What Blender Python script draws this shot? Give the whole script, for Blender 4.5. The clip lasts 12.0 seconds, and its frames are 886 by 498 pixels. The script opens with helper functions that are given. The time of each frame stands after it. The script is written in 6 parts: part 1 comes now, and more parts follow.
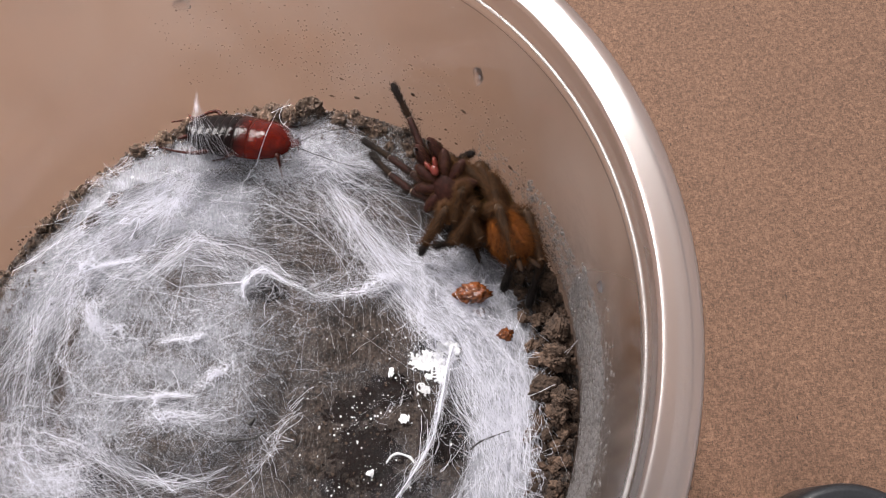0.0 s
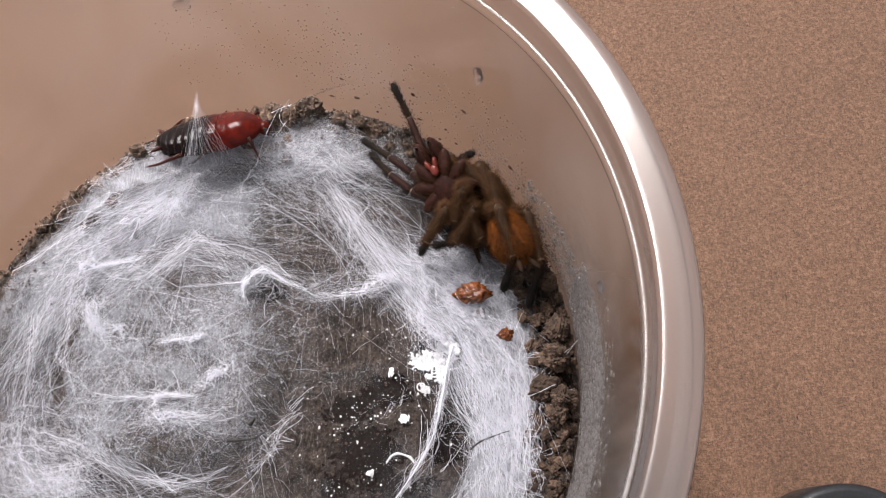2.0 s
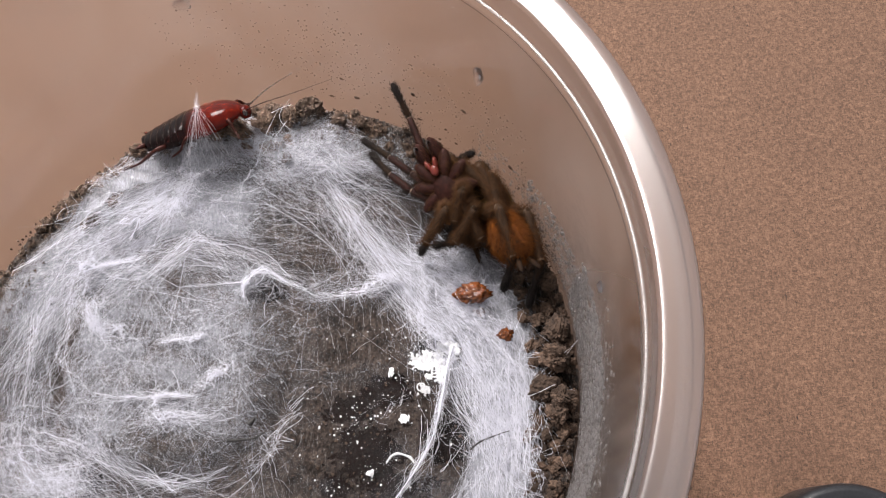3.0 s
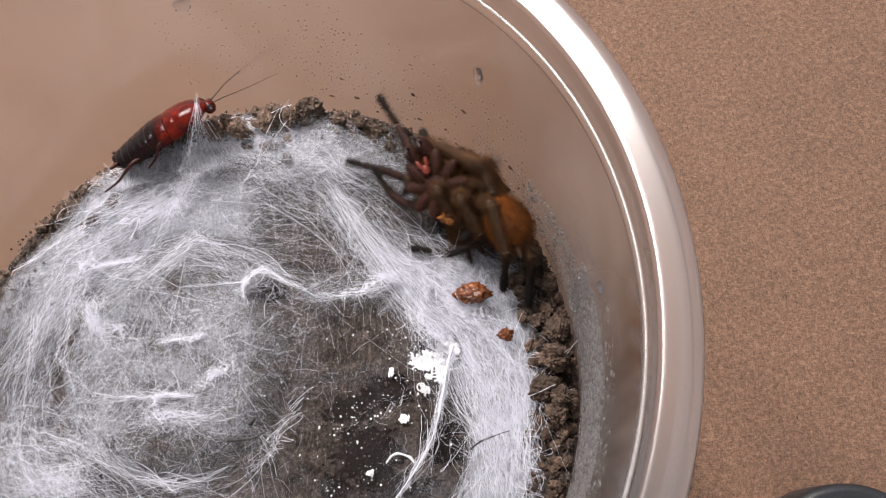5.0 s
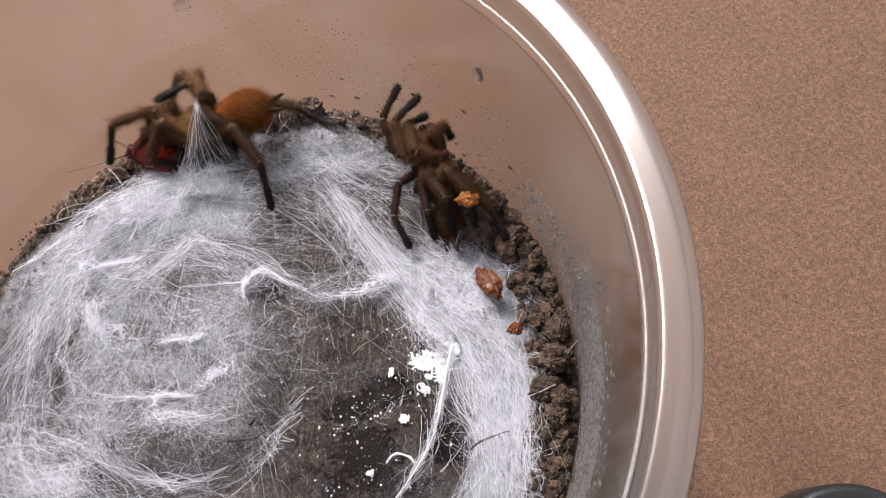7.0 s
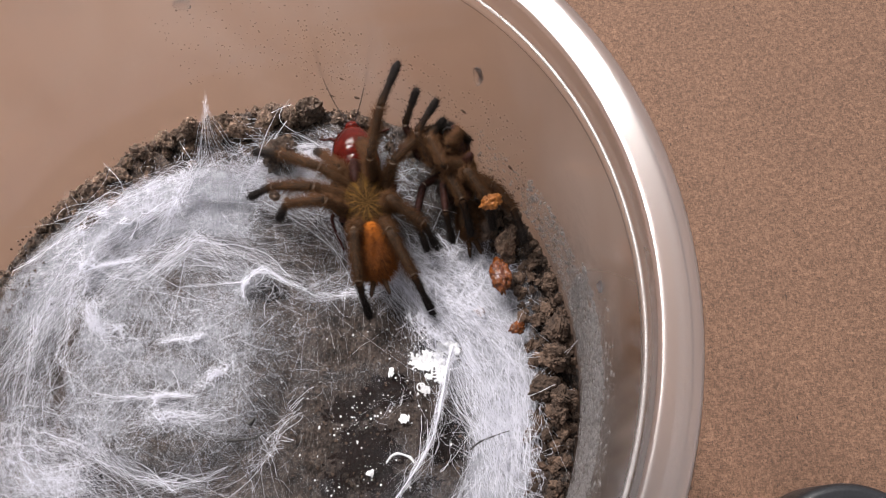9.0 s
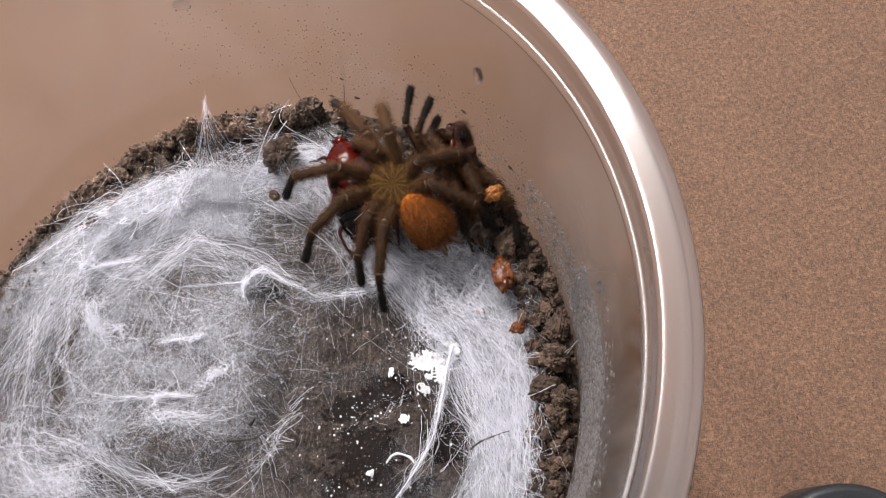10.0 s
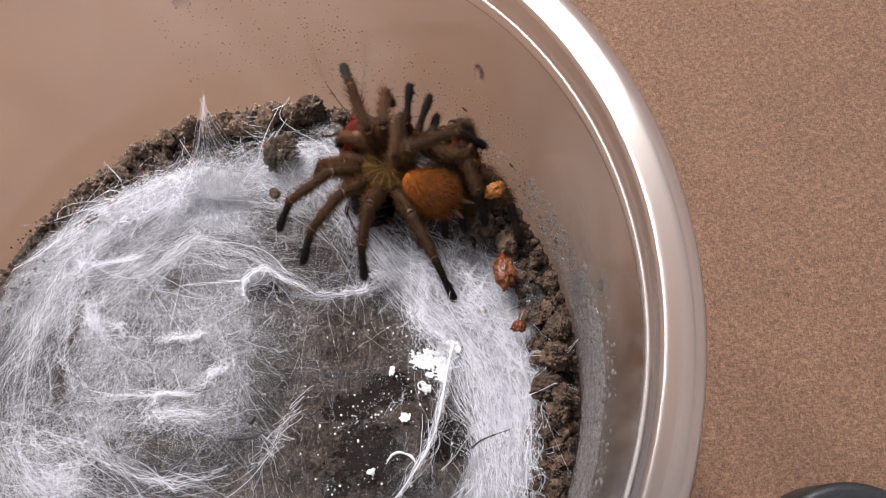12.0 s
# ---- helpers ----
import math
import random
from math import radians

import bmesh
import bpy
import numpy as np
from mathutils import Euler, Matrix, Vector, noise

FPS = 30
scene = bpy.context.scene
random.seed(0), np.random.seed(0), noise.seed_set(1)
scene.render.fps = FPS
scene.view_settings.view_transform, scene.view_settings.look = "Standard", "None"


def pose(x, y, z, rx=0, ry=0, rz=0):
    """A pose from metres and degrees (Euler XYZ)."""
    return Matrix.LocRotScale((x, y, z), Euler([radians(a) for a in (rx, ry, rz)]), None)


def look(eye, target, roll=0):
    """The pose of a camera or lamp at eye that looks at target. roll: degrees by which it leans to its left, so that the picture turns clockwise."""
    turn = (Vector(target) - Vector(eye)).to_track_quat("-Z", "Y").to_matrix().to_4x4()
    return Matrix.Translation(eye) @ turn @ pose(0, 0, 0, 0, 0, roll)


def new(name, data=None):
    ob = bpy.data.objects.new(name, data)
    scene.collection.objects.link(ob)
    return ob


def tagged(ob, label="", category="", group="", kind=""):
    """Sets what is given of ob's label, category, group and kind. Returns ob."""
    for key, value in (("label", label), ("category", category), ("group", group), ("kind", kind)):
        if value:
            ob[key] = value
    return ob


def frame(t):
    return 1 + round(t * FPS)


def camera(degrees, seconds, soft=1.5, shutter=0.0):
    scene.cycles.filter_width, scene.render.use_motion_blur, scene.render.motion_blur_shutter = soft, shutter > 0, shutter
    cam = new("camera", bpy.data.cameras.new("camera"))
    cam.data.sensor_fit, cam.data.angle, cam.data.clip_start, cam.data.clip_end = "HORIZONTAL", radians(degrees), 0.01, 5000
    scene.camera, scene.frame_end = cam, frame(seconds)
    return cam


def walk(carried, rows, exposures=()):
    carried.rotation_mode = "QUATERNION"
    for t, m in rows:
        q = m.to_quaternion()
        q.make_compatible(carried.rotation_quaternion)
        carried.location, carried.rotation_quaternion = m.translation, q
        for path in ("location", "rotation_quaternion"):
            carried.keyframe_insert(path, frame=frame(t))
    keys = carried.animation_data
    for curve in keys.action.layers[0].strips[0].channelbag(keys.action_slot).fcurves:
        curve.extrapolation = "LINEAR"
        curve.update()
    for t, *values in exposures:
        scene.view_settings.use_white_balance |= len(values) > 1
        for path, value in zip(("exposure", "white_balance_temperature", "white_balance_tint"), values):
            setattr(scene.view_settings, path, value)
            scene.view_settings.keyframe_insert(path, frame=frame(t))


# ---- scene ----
MM = 0.001

# camera: stands on a small tripod over the open tub, nudged at the very end
cam = camera(60.0, 12.0, soft=1.2, shutter=0.5)
walk(cam, [
    (0.0, pose(0.0415, -0.0241, 0.1456, 21.63, 6.00, 0)),
    (11.6, pose(0.0415, -0.0241, 0.1456, 21.63, 6.00, 0)),
    (12.0, pose(0.0415, -0.0241, 0.1452, 21.56, 6.09, 0)),
], exposures=[(0.0, 0.0), (12.0, 0.0)])

# ---- light: a ceiling panel beyond the table, and the pale room around ----
world = bpy.data.worlds.new("room_light")
scene.world = world
world.use_nodes = True
world.node_tree.nodes["Background"].inputs[0].default_value = (1.0, 0.97, 0.98, 1)
world.node_tree.nodes["Background"].inputs[1].default_value = 0.52

lamp_data = bpy.data.lights.new("ceiling_panel", "AREA")
lamp_data.shape, lamp_data.size, lamp_data.size_y = "RECTANGLE", 0.32, 0.26
lamp_data.energy, lamp_data.color = 10.3, (1.0, 0.95, 0.935)
lamp = new("ceiling_panel", lamp_data)
lamp.matrix_world = look((-0.19, 0.38, 0.62), (0.0, 0.0, 0.03))


# ---- materials ----
def nodes_of(name):
    m = bpy.data.materials.new(name)
    m.use_nodes = True
    nt = m.node_tree
    return m, nt, nt.nodes["Principled BSDF"]


def noise_node(nt, scale, detail=4.0, rough=0.6, stretch=(1, 1, 1), distort=0.0, coords="Object", turn=0.0):
    tc = nt.nodes.new("ShaderNodeTexCoord")
    mp = nt.nodes.new("ShaderNodeMapping")
    mp.inputs["Scale"].default_value = stretch
    mp.inputs["Rotation"].default_value = (0, 0, radians(turn))
    n = nt.nodes.new("ShaderNodeTexNoise")
    n.inputs["Scale"].default_value = scale
    n.inputs["Detail"].default_value = detail
    n.inputs["Roughness"].default_value = rough
    n.inputs["Distortion"].default_value = distort
    nt.links.new(tc.outputs[coords], mp.inputs["Vector"])
    nt.links.new(mp.outputs["Vector"], n.inputs["Vector"])
    return n.outputs["Fac"]


def ramp(nt, fac, stops):
    r = nt.nodes.new("ShaderNodeValToRGB")
    el = r.color_ramp.elements
    while len(el) < len(stops):
        el.new(0.5)
    for e, (p, c) in zip(el, stops):
        e.position = p
        e.color = (*c, 1) if len(c) == 3 else c
    nt.links.new(fac, r.inputs["Fac"])
    return r.outputs["Color"]


def mix(nt, fac, a, b, how="MIX"):
    n = nt.nodes.new("ShaderNodeMix")
    n.data_type, n.blend_type = "RGBA", how
    for sock, v in ((n.inputs["Factor"], fac), (n.inputs["A"], a), (n.inputs["B"], b)):
        if isinstance(v, (int, float)):
            sock.default_value = v
        elif isinstance(v, tuple):
            sock.default_value = (*v, 1)
        else:
            nt.links.new(v, sock)
    return n.outputs["Result"]


def maths(nt, op, a, b=0.0, clamp=False):
    n = nt.nodes.new("ShaderNodeMath")
    n.operation, n.use_clamp = op, clamp
    for sock, v in zip(n.inputs, (a, b)):
        if isinstance(v, (int, float)):
            sock.default_value = v
        else:
            nt.links.new(v, sock)
    return n.outputs[0]


def bump(nt, bsdf, height, strength, distance):
    b = nt.nodes.new("ShaderNodeBump")
    b.inputs["Strength"].default_value = strength
    b.inputs["Distance"].default_value = distance
    nt.links.new(height, b.inputs["Height"])
    nt.links.new(b.outputs["Normal"], bsdf.inputs["Normal"])


def surface(name, dark, light, scale, rough=0.6, fine=6.0, strength=0.4, dist=0.0002, lo=0.35, hi=0.68, stretch=(1, 1, 1),
            coat=0.0, spec=0.5, vary=0.0):
    """Two-scale noise colour with bump."""
    m, nt, p = nodes_of(name)
    a = noise_node(nt, scale, 5, 0.6, stretch)
    b = noise_node(nt, scale * fine, 4, 0.65, stretch)
    col = ramp(nt, a, [(lo, dark), (hi, light)])
    col = mix(nt, 0.55, col, ramp(nt, b, [(0.3, tuple(v * 0.55 for v in dark)), (0.72, tuple(min(1, v * 1.35) for v in light))]))
    if vary:
        oi = nt.nodes.new("ShaderNodeObjectInfo")
        col = mix(nt, 1.0, col, ramp(nt, oi.outputs["Random"], [(0.0, (1 - vary,) * 3), (1.0, (1 + vary * 0.5,) * 3)]), "MULTIPLY")
    nt.links.new(col, p.inputs["Base Color"])
    p.inputs["Roughness"].default_value = rough
    p.inputs["Coat Weight"].default_value = coat
    p.inputs["Coat Roughness"].default_value = 0.12
    p.inputs["Specular IOR Level"].default_value = spec
    bump(nt, p, maths(nt, "ADD", a, b), strength, dist)
    return m


def board_material():
    """Kraft-brown hardboard: pressed fibres, flecks and faint blotches."""
    m, nt, p = nodes_of("hardboard")
    a = noise_node(nt, 55, 3)
    g = noise_node(nt, 900, 6, 0.85, distort=0.3)
    f1 = noise_node(nt, 4400, 4, 0.75, (1, 0.3, 1), 1.0, turn=20)
    f2 = noise_node(nt, 3900, 4, 0.75, (0.3, 1, 1), 1.0, turn=-15)
    col = ramp(nt, g, [(0.36, (0.125, 0.066, 0.039)), (0.5, (0.182, 0.100, 0.061)), (0.64, (0.25, 0.143, 0.090))])
    fibre = maths(nt, "ADD", maths(nt, "MULTIPLY", f1, 0.5), maths(nt, "MULTIPLY", f2, 0.5))
    col = mix(nt, 1.0, col, ramp(nt, fibre, [(0.40, (0.40, 0.37, 0.36)), (0.5, (0.94,) * 3), (0.60, (1.5, 1.5, 1.53))]), "MULTIPLY")
    col = mix(nt, 0.6, col, ramp(nt, a, [(0.35, (0.86, 0.84, 0.83)), (0.65, (1.04, 1.02, 1.0))]), "MULTIPLY")
    fleck = noise_node(nt, 1900, 2, 0.5, (1, 0.5, 1), 1.0)
    col = mix(nt, ramp(nt, fleck, [(0.675, (0, 0, 0)), (0.72, (1, 1, 1))]), col, (0.045, 0.024, 0.016))
    nt.links.new(col, p.inputs["Base Color"])
    p.inputs["Roughness"].default_value = 0.75
    bump(nt, p, maths(nt, "ADD", g, f1), 0.6, 0.0003)
    return m


def plastic_material(name, haze, gloss_rough, body=(0.9, 0.92, 0.93), blotch=0.0, gloss=0.045, frost=0.0, painted_haze=False):
    """Thin clear plastic: see-through, glossy by Fresnel, with a little milky haze."""
    m, nt, p = nodes_of(name)
    out = nt.nodes["Material Output"]
    tr = nt.nodes.new("ShaderNodeBsdfRefraction" if frost else "ShaderNodeBsdfTransparent")
    tr.inputs["Color"].default_value = (0.985, 0.98, 0.975, 1) if frost else (0.97, 0.965, 0.96, 1)
    if frost:
        tr.inputs["IOR"].default_value = 1.035
        tr.inputs["Roughness"].default_value = frost
    gl = nt.nodes.new("ShaderNodeBsdfGlossy")
    gl.inputs["Roughness"].default_value = gloss_rough
    df = nt.nodes.new("ShaderNodeBsdfTranslucent")
    df.inputs["Color"].default_value = (*body, 1)
    d2 = nt.nodes.new("ShaderNodeBsdfDiffuse")
    d2.inputs["Color"].default_value = (*body, 1)
    ad = nt.nodes.new("ShaderNodeMixShader")
    ad.inputs[0].default_value = 0.5
    nt.links.new(df.outputs[0], ad.inputs[1])
    nt.links.new(d2.outputs[0], ad.inputs[2])
    m1 = nt.nodes.new("ShaderNodeMixShader")
    smear = noise_node(nt, 38, 3, 0.55, (1, 1, 0.45), 0.8)
    hz = maths(nt, "MULTIPLY", ramp(nt, smear, [(0.38, (1 - blotch,) * 3), (0.68, (1 + blotch,) * 3)]), haze)
    if painted_haze:
        at = nt.nodes.new("ShaderNodeAttribute")
        at.attribute_name = "pale_haze"
        hz = maths(nt, "MULTIPLY", hz, at.outputs["Fac"])
    nt.links.new(hz, m1.inputs[0])
    nt.links.new(tr.outputs[0], m1.inputs[1])
    nt.links.new(ad.outputs[0], m1.inputs[2])
    lw = nt.nodes.new("ShaderNodeLayerWeight")
    lw.inputs["Blend"].default_value = 0.5
    edge = maths(nt, "ADD", maths(nt, "MULTIPLY", maths(nt, "POWER", lw.outputs["Facing"], 4.0), 0.45), gloss)
    m2 = nt.nodes.new("ShaderNodeMixShader")
    nt.links.new(edge, m2.inputs[0])
    nt.links.new(m1.outputs[0], m2.inputs[1])
    nt.links.new(gl.outputs[0], m2.inputs[2])
    nt.links.new(m2.outputs[0], out.inputs["Surface"])
    return m


def silk_material(name, sheet, tint=(0.87, 0.87, 0.95), gloss=0.07):
    m, nt, p = nodes_of(name)
    out = nt.nodes["Material Output"]
    df = nt.nodes.new("ShaderNodeBsdfDiffuse")
    df.inputs["Color"].default_value = (*tint, 1)
    ts = nt.nodes.new("ShaderNodeBsdfTranslucent")
    ts.inputs["Color"].default_value = (*tint, 1)
    gl = nt.nodes.new("ShaderNodeBsdfGlossy")
    gl.inputs["Color"].default_value = (0.9, 0.9, 0.95, 1)
    gl.inputs["Roughness"].default_value = 0.35
    a = nt.nodes.new("ShaderNodeMixShader")
    a.inputs[0].default_value = 0.15
    nt.links.new(df.outputs[0], a.inputs[1])
    nt.links.new(ts.outputs[0], a.inputs[2])
    b = nt.nodes.new("ShaderNodeMixShader")
    b.inputs[0].default_value = gloss
    nt.links.new(a.outputs[0], b.inputs[1])
    nt.links.new(gl.outputs[0], b.inputs[2])
    if sheet:
        at = nt.nodes.new("ShaderNodeAttribute")
        at.attribute_name = "thickness"
        w1 = noise_node(nt, 3600, 4, 0.75, (1, 0.07, 1), 0.7, turn=35)
        w2 = noise_node(nt, 4200, 4, 0.75, (1, 0.08, 1), 0.8, turn=-40)
        w3 = noise_node(nt, 3300, 4, 0.75, (1, 0.09, 1), 0.9, turn=-8)
        cl = noise_node(nt, 260, 6, 0.72, distort=1.4)
        w = maths(nt, "MAXIMUM", maths(nt, "MAXIMUM", w1, w2), w3)
        w = ramp(nt, w, [(0.50, (0.55,) * 3), (0.60, (0.85,) * 3), (0.70, (1.6,) * 3)])
        w = maths(nt, "MULTIPLY", w, ramp(nt, cl, [(0.32, (0.55,) * 3), (0.5, (0.95,) * 3), (0.68, (1.5,) * 3)]))
        fac = maths(nt, "MINIMUM", maths(nt, "MULTIPLY", at.outputs["Fac"], w), 0.95)
        rl = nt.nodes.new("ShaderNodeBump")
        rl.inputs["Strength"].default_value = 0.8
        rl.inputs["Distance"].default_value = 0.0006
        nt.links.new(w, rl.inputs["Height"])
        for sh in (df, ts, gl):
            nt.links.new(rl.outputs["Normal"], sh.inputs["Normal"])
        tr = nt.nodes.new("ShaderNodeBsdfTransparent")
        c = nt.nodes.new("ShaderNodeMixShader")
        nt.links.new(fac, c.inputs[0])
        nt.links.new(tr.outputs[0], c.inputs[1])
        nt.links.new(b.outputs[0], c.inputs[2])
        b = c
    nt.links.new(b.outputs[0], out.inputs["Surface"])
    return m


def soil_material():
    """Peat and clay: grey-brown and felted with fine fibres, dark and shiny where it is wet."""
    m, nt, p = nodes_of("damp_soil")
    a = noise_node(nt, 130, 5, 0.6, distort=0.6)
    g = noise_node(nt, 520, 6, 0.72)
    q = noise_node(nt, 2400, 4, 0.7)
    hairs = noise_node(nt, 2600, 3, 0.6, (1, 0.12, 1), 1.4, turn=25)
    hairs2 = noise_node(nt, 2600, 3, 0.6, (1, 0.12, 1), 1.4, turn=-55)
    col = ramp(nt, a, [(0.34, (0.014, 0.010, 0.008)), (0.66, (0.075, 0.054, 0.044))])
    col = mix(nt, 0.5, col, ramp(nt, g, [(0.36, (0.006, 0.004, 0.003)), (0.5, (0.040, 0.029, 0.024)), (0.68, (0.145, 0.112, 0.095))]))
    col = mix(nt, 1.0, col, ramp(nt, q, [(0.36, (0.3,) * 3), (0.5, (1.0,) * 3), (0.64, (2.0,) * 3)]), "MULTIPLY")
    lint = maths(nt, "MULTIPLY", ramp(nt, maths(nt, "MAXIMUM", hairs, hairs2), [(0.60, (0, 0, 0)), (0.70, (1, 1, 1))]), 0.4)
    col = mix(nt, lint, col, (0.36, 0.34, 0.33))
    at = nt.nodes.new("ShaderNodeAttribute")
    at.attribute_name = "wetness"
    wf = ramp(nt, maths(nt, "ADD", at.outputs["Fac"], maths(nt, "MULTIPLY", maths(nt, "SUBTRACT", g, 0.5), 1.6)), [(0.26, (0, 0, 0)), (0.40, (1, 1, 1))])
    col = mix(nt, maths(nt, "MULTIPLY", wf, 0.93), col, (0.0075, 0.0035, 0.003))
    nt.links.new(col, p.inputs["Base Color"])
    nt.links.new(maths(nt, "SUBTRACT", 0.85, maths(nt, "MULTIPLY", wf, 0.68)), p.inputs["Roughness"])
    p.inputs["Specular IOR Level"].default_value = 0.3
    bump(nt, p, maths(nt, "ADD", g, maths(nt, "MULTIPLY", q, 0.6)), 0.8, 0.0009)
    return m


def carapace_material():
    """Olive-gold velvet with a dark star of furrows."""
    m, nt, p = nodes_of("carapace_velvet")
    tc = nt.nodes.new("ShaderNodeTexCoord")
    sx = nt.nodes.new("ShaderNodeSeparateXYZ")
    nt.links.new(tc.outputs["Object"], sx.inputs[0])
    ang = maths(nt, "ARCTAN2", sx.outputs["Y"], maths(nt, "ADD", sx.outputs["X"], 0.0008))
    wob = noise_node(nt, 900, 3)
    s = maths(nt, "SINE", maths(nt, "ADD", maths(nt, "MULTIPLY", ang, 13.0), maths(nt, "MULTIPLY", wob, 6.0)))
    col = ramp(nt, s, [(0.0, (0.014, 0.008, 0.004)), (0.5, (0.030, 0.016, 0.006)), (0.9, (0.115, 0.060, 0.012))])
    g = noise_node(nt, 2600, 3)
    col = mix(nt, 0.4, col, ramp(nt, g, [(0.3, (0.02, 0.011, 0.005)), (0.7, (0.13, 0.068, 0.018))]))
    nt.links.new(col, p.inputs["Base Color"])
    p.inputs["Roughness"].default_value = 0.9
    p.inputs["Specular IOR Level"].default_value = 0.08
    bump(nt, p, g, 0.5, 0.0002)
    return m


def tarsus_material():
    """Brown near the shin, black on the brushy foot."""
    m, nt, p = nodes_of("tarsus_scopula")
    tc = nt.nodes.new("ShaderNodeTexCoord")
    sx = nt.nodes.new("ShaderNodeSeparateXYZ")
    nt.links.new(tc.outputs["Object"], sx.inputs[0])
    n = noise_node(nt, 900, 4)
    along = maths(nt, "ADD", maths(nt, "MULTIPLY", sx.outputs["X"], 150.0), maths(nt, "MULTIPLY", maths(nt, "SUBTRACT", n, 0.5), 0.7))
    col = ramp(nt, along, [(0.1, (0.036, 0.018, 0.009)), (0.6, (0.015, 0.011, 0.010)), (1.0, (0.012, 0.010, 0.010))])
    nt.links.new(col, p.inputs["Base Color"])
    p.inputs["Roughness"].default_value = 0.95
    p.inputs["Specular IOR Level"].default_value = 0.12
    bump(nt, p, n, 0.5, 0.0002)
    return m


def water_material():
    m, nt, p = nodes_of("water_drop")
    p.inputs["Base Color"].default_value = (0.93, 0.95, 0.97, 1)
    p.inputs["Transmission Weight"].default_value = 1.0
    p.inputs["IOR"].default_value = 1.33
    p.inputs["Roughness"].default_value = 0.06
    return m


def abdomen_material():
    """Orange velvet, brightest near the waist, with a brown net and two small dark dots."""
    m, nt, p = nodes_of("abdomen_velvet")
    tc = nt.nodes.new("ShaderNodeTexCoord")
    sx = nt.nodes.new("ShaderNodeSeparateXYZ")
    nt.links.new(tc.outputs["Object"], sx.inputs[0])
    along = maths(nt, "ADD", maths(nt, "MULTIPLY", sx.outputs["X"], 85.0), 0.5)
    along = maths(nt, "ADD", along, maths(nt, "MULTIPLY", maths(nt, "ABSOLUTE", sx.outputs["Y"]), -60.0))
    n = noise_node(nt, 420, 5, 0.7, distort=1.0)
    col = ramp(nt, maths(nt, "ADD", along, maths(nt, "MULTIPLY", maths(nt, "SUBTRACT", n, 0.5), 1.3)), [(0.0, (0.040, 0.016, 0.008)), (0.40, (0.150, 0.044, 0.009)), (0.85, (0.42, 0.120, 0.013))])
    nt.links.new(col, p.inputs["Base Color"])
    p.inputs["Roughness"].default_value = 0.85
    p.inputs["Specular IOR Level"].default_value = 0.12
    bump(nt, p, n, 0.5, 0.0003)
    return m


def chitin_material():
    """Glossy roach plates: black behind, passing softly into deep red, with dark margins."""
    m, nt, p = nodes_of("roach_chitin")
    tc = nt.nodes.new("ShaderNodeTexCoord")
    sx = nt.nodes.new("ShaderNodeSeparateXYZ")
    nt.links.new(tc.outputs["Object"], sx.inputs[0])
    n = noise_node(nt, 260, 4)
    along = maths(nt, "ADD", maths(nt, "MULTIPLY", sx.outputs["X"], 100.0), 0.5)
    along = maths(nt, "ADD", along, maths(nt, "MULTIPLY", maths(nt, "SUBTRACT", n, 0.5), 0.25))
    col = ramp(nt, along, [(0.27, (0.003, 0.0008, 0.0008)), (0.42, (0.006, 0.0012, 0.001)), (0.52, (0.026, 0.002, 0.001)), (0.78, (0.062, 0.0038, 0.0012))])
    side = maths(nt, "MULTIPLY", maths(nt, "ABSOLUTE", sx.outputs["Y"]), 200.0)
    col = mix(nt, 1.0, col, ramp(nt, side, [(0.66, (1, 1, 1)), (0.86, (2.6, 2.0, 1.6))]), "MULTIPLY")
    nt.links.new(col, p.inputs["Base Color"])
    p.inputs["Roughness"].default_value = 0.10
    p.inputs["Specular IOR Level"].default_value = 0.17
    bump(nt, p, n, 0.4, 0.0012)
    return m


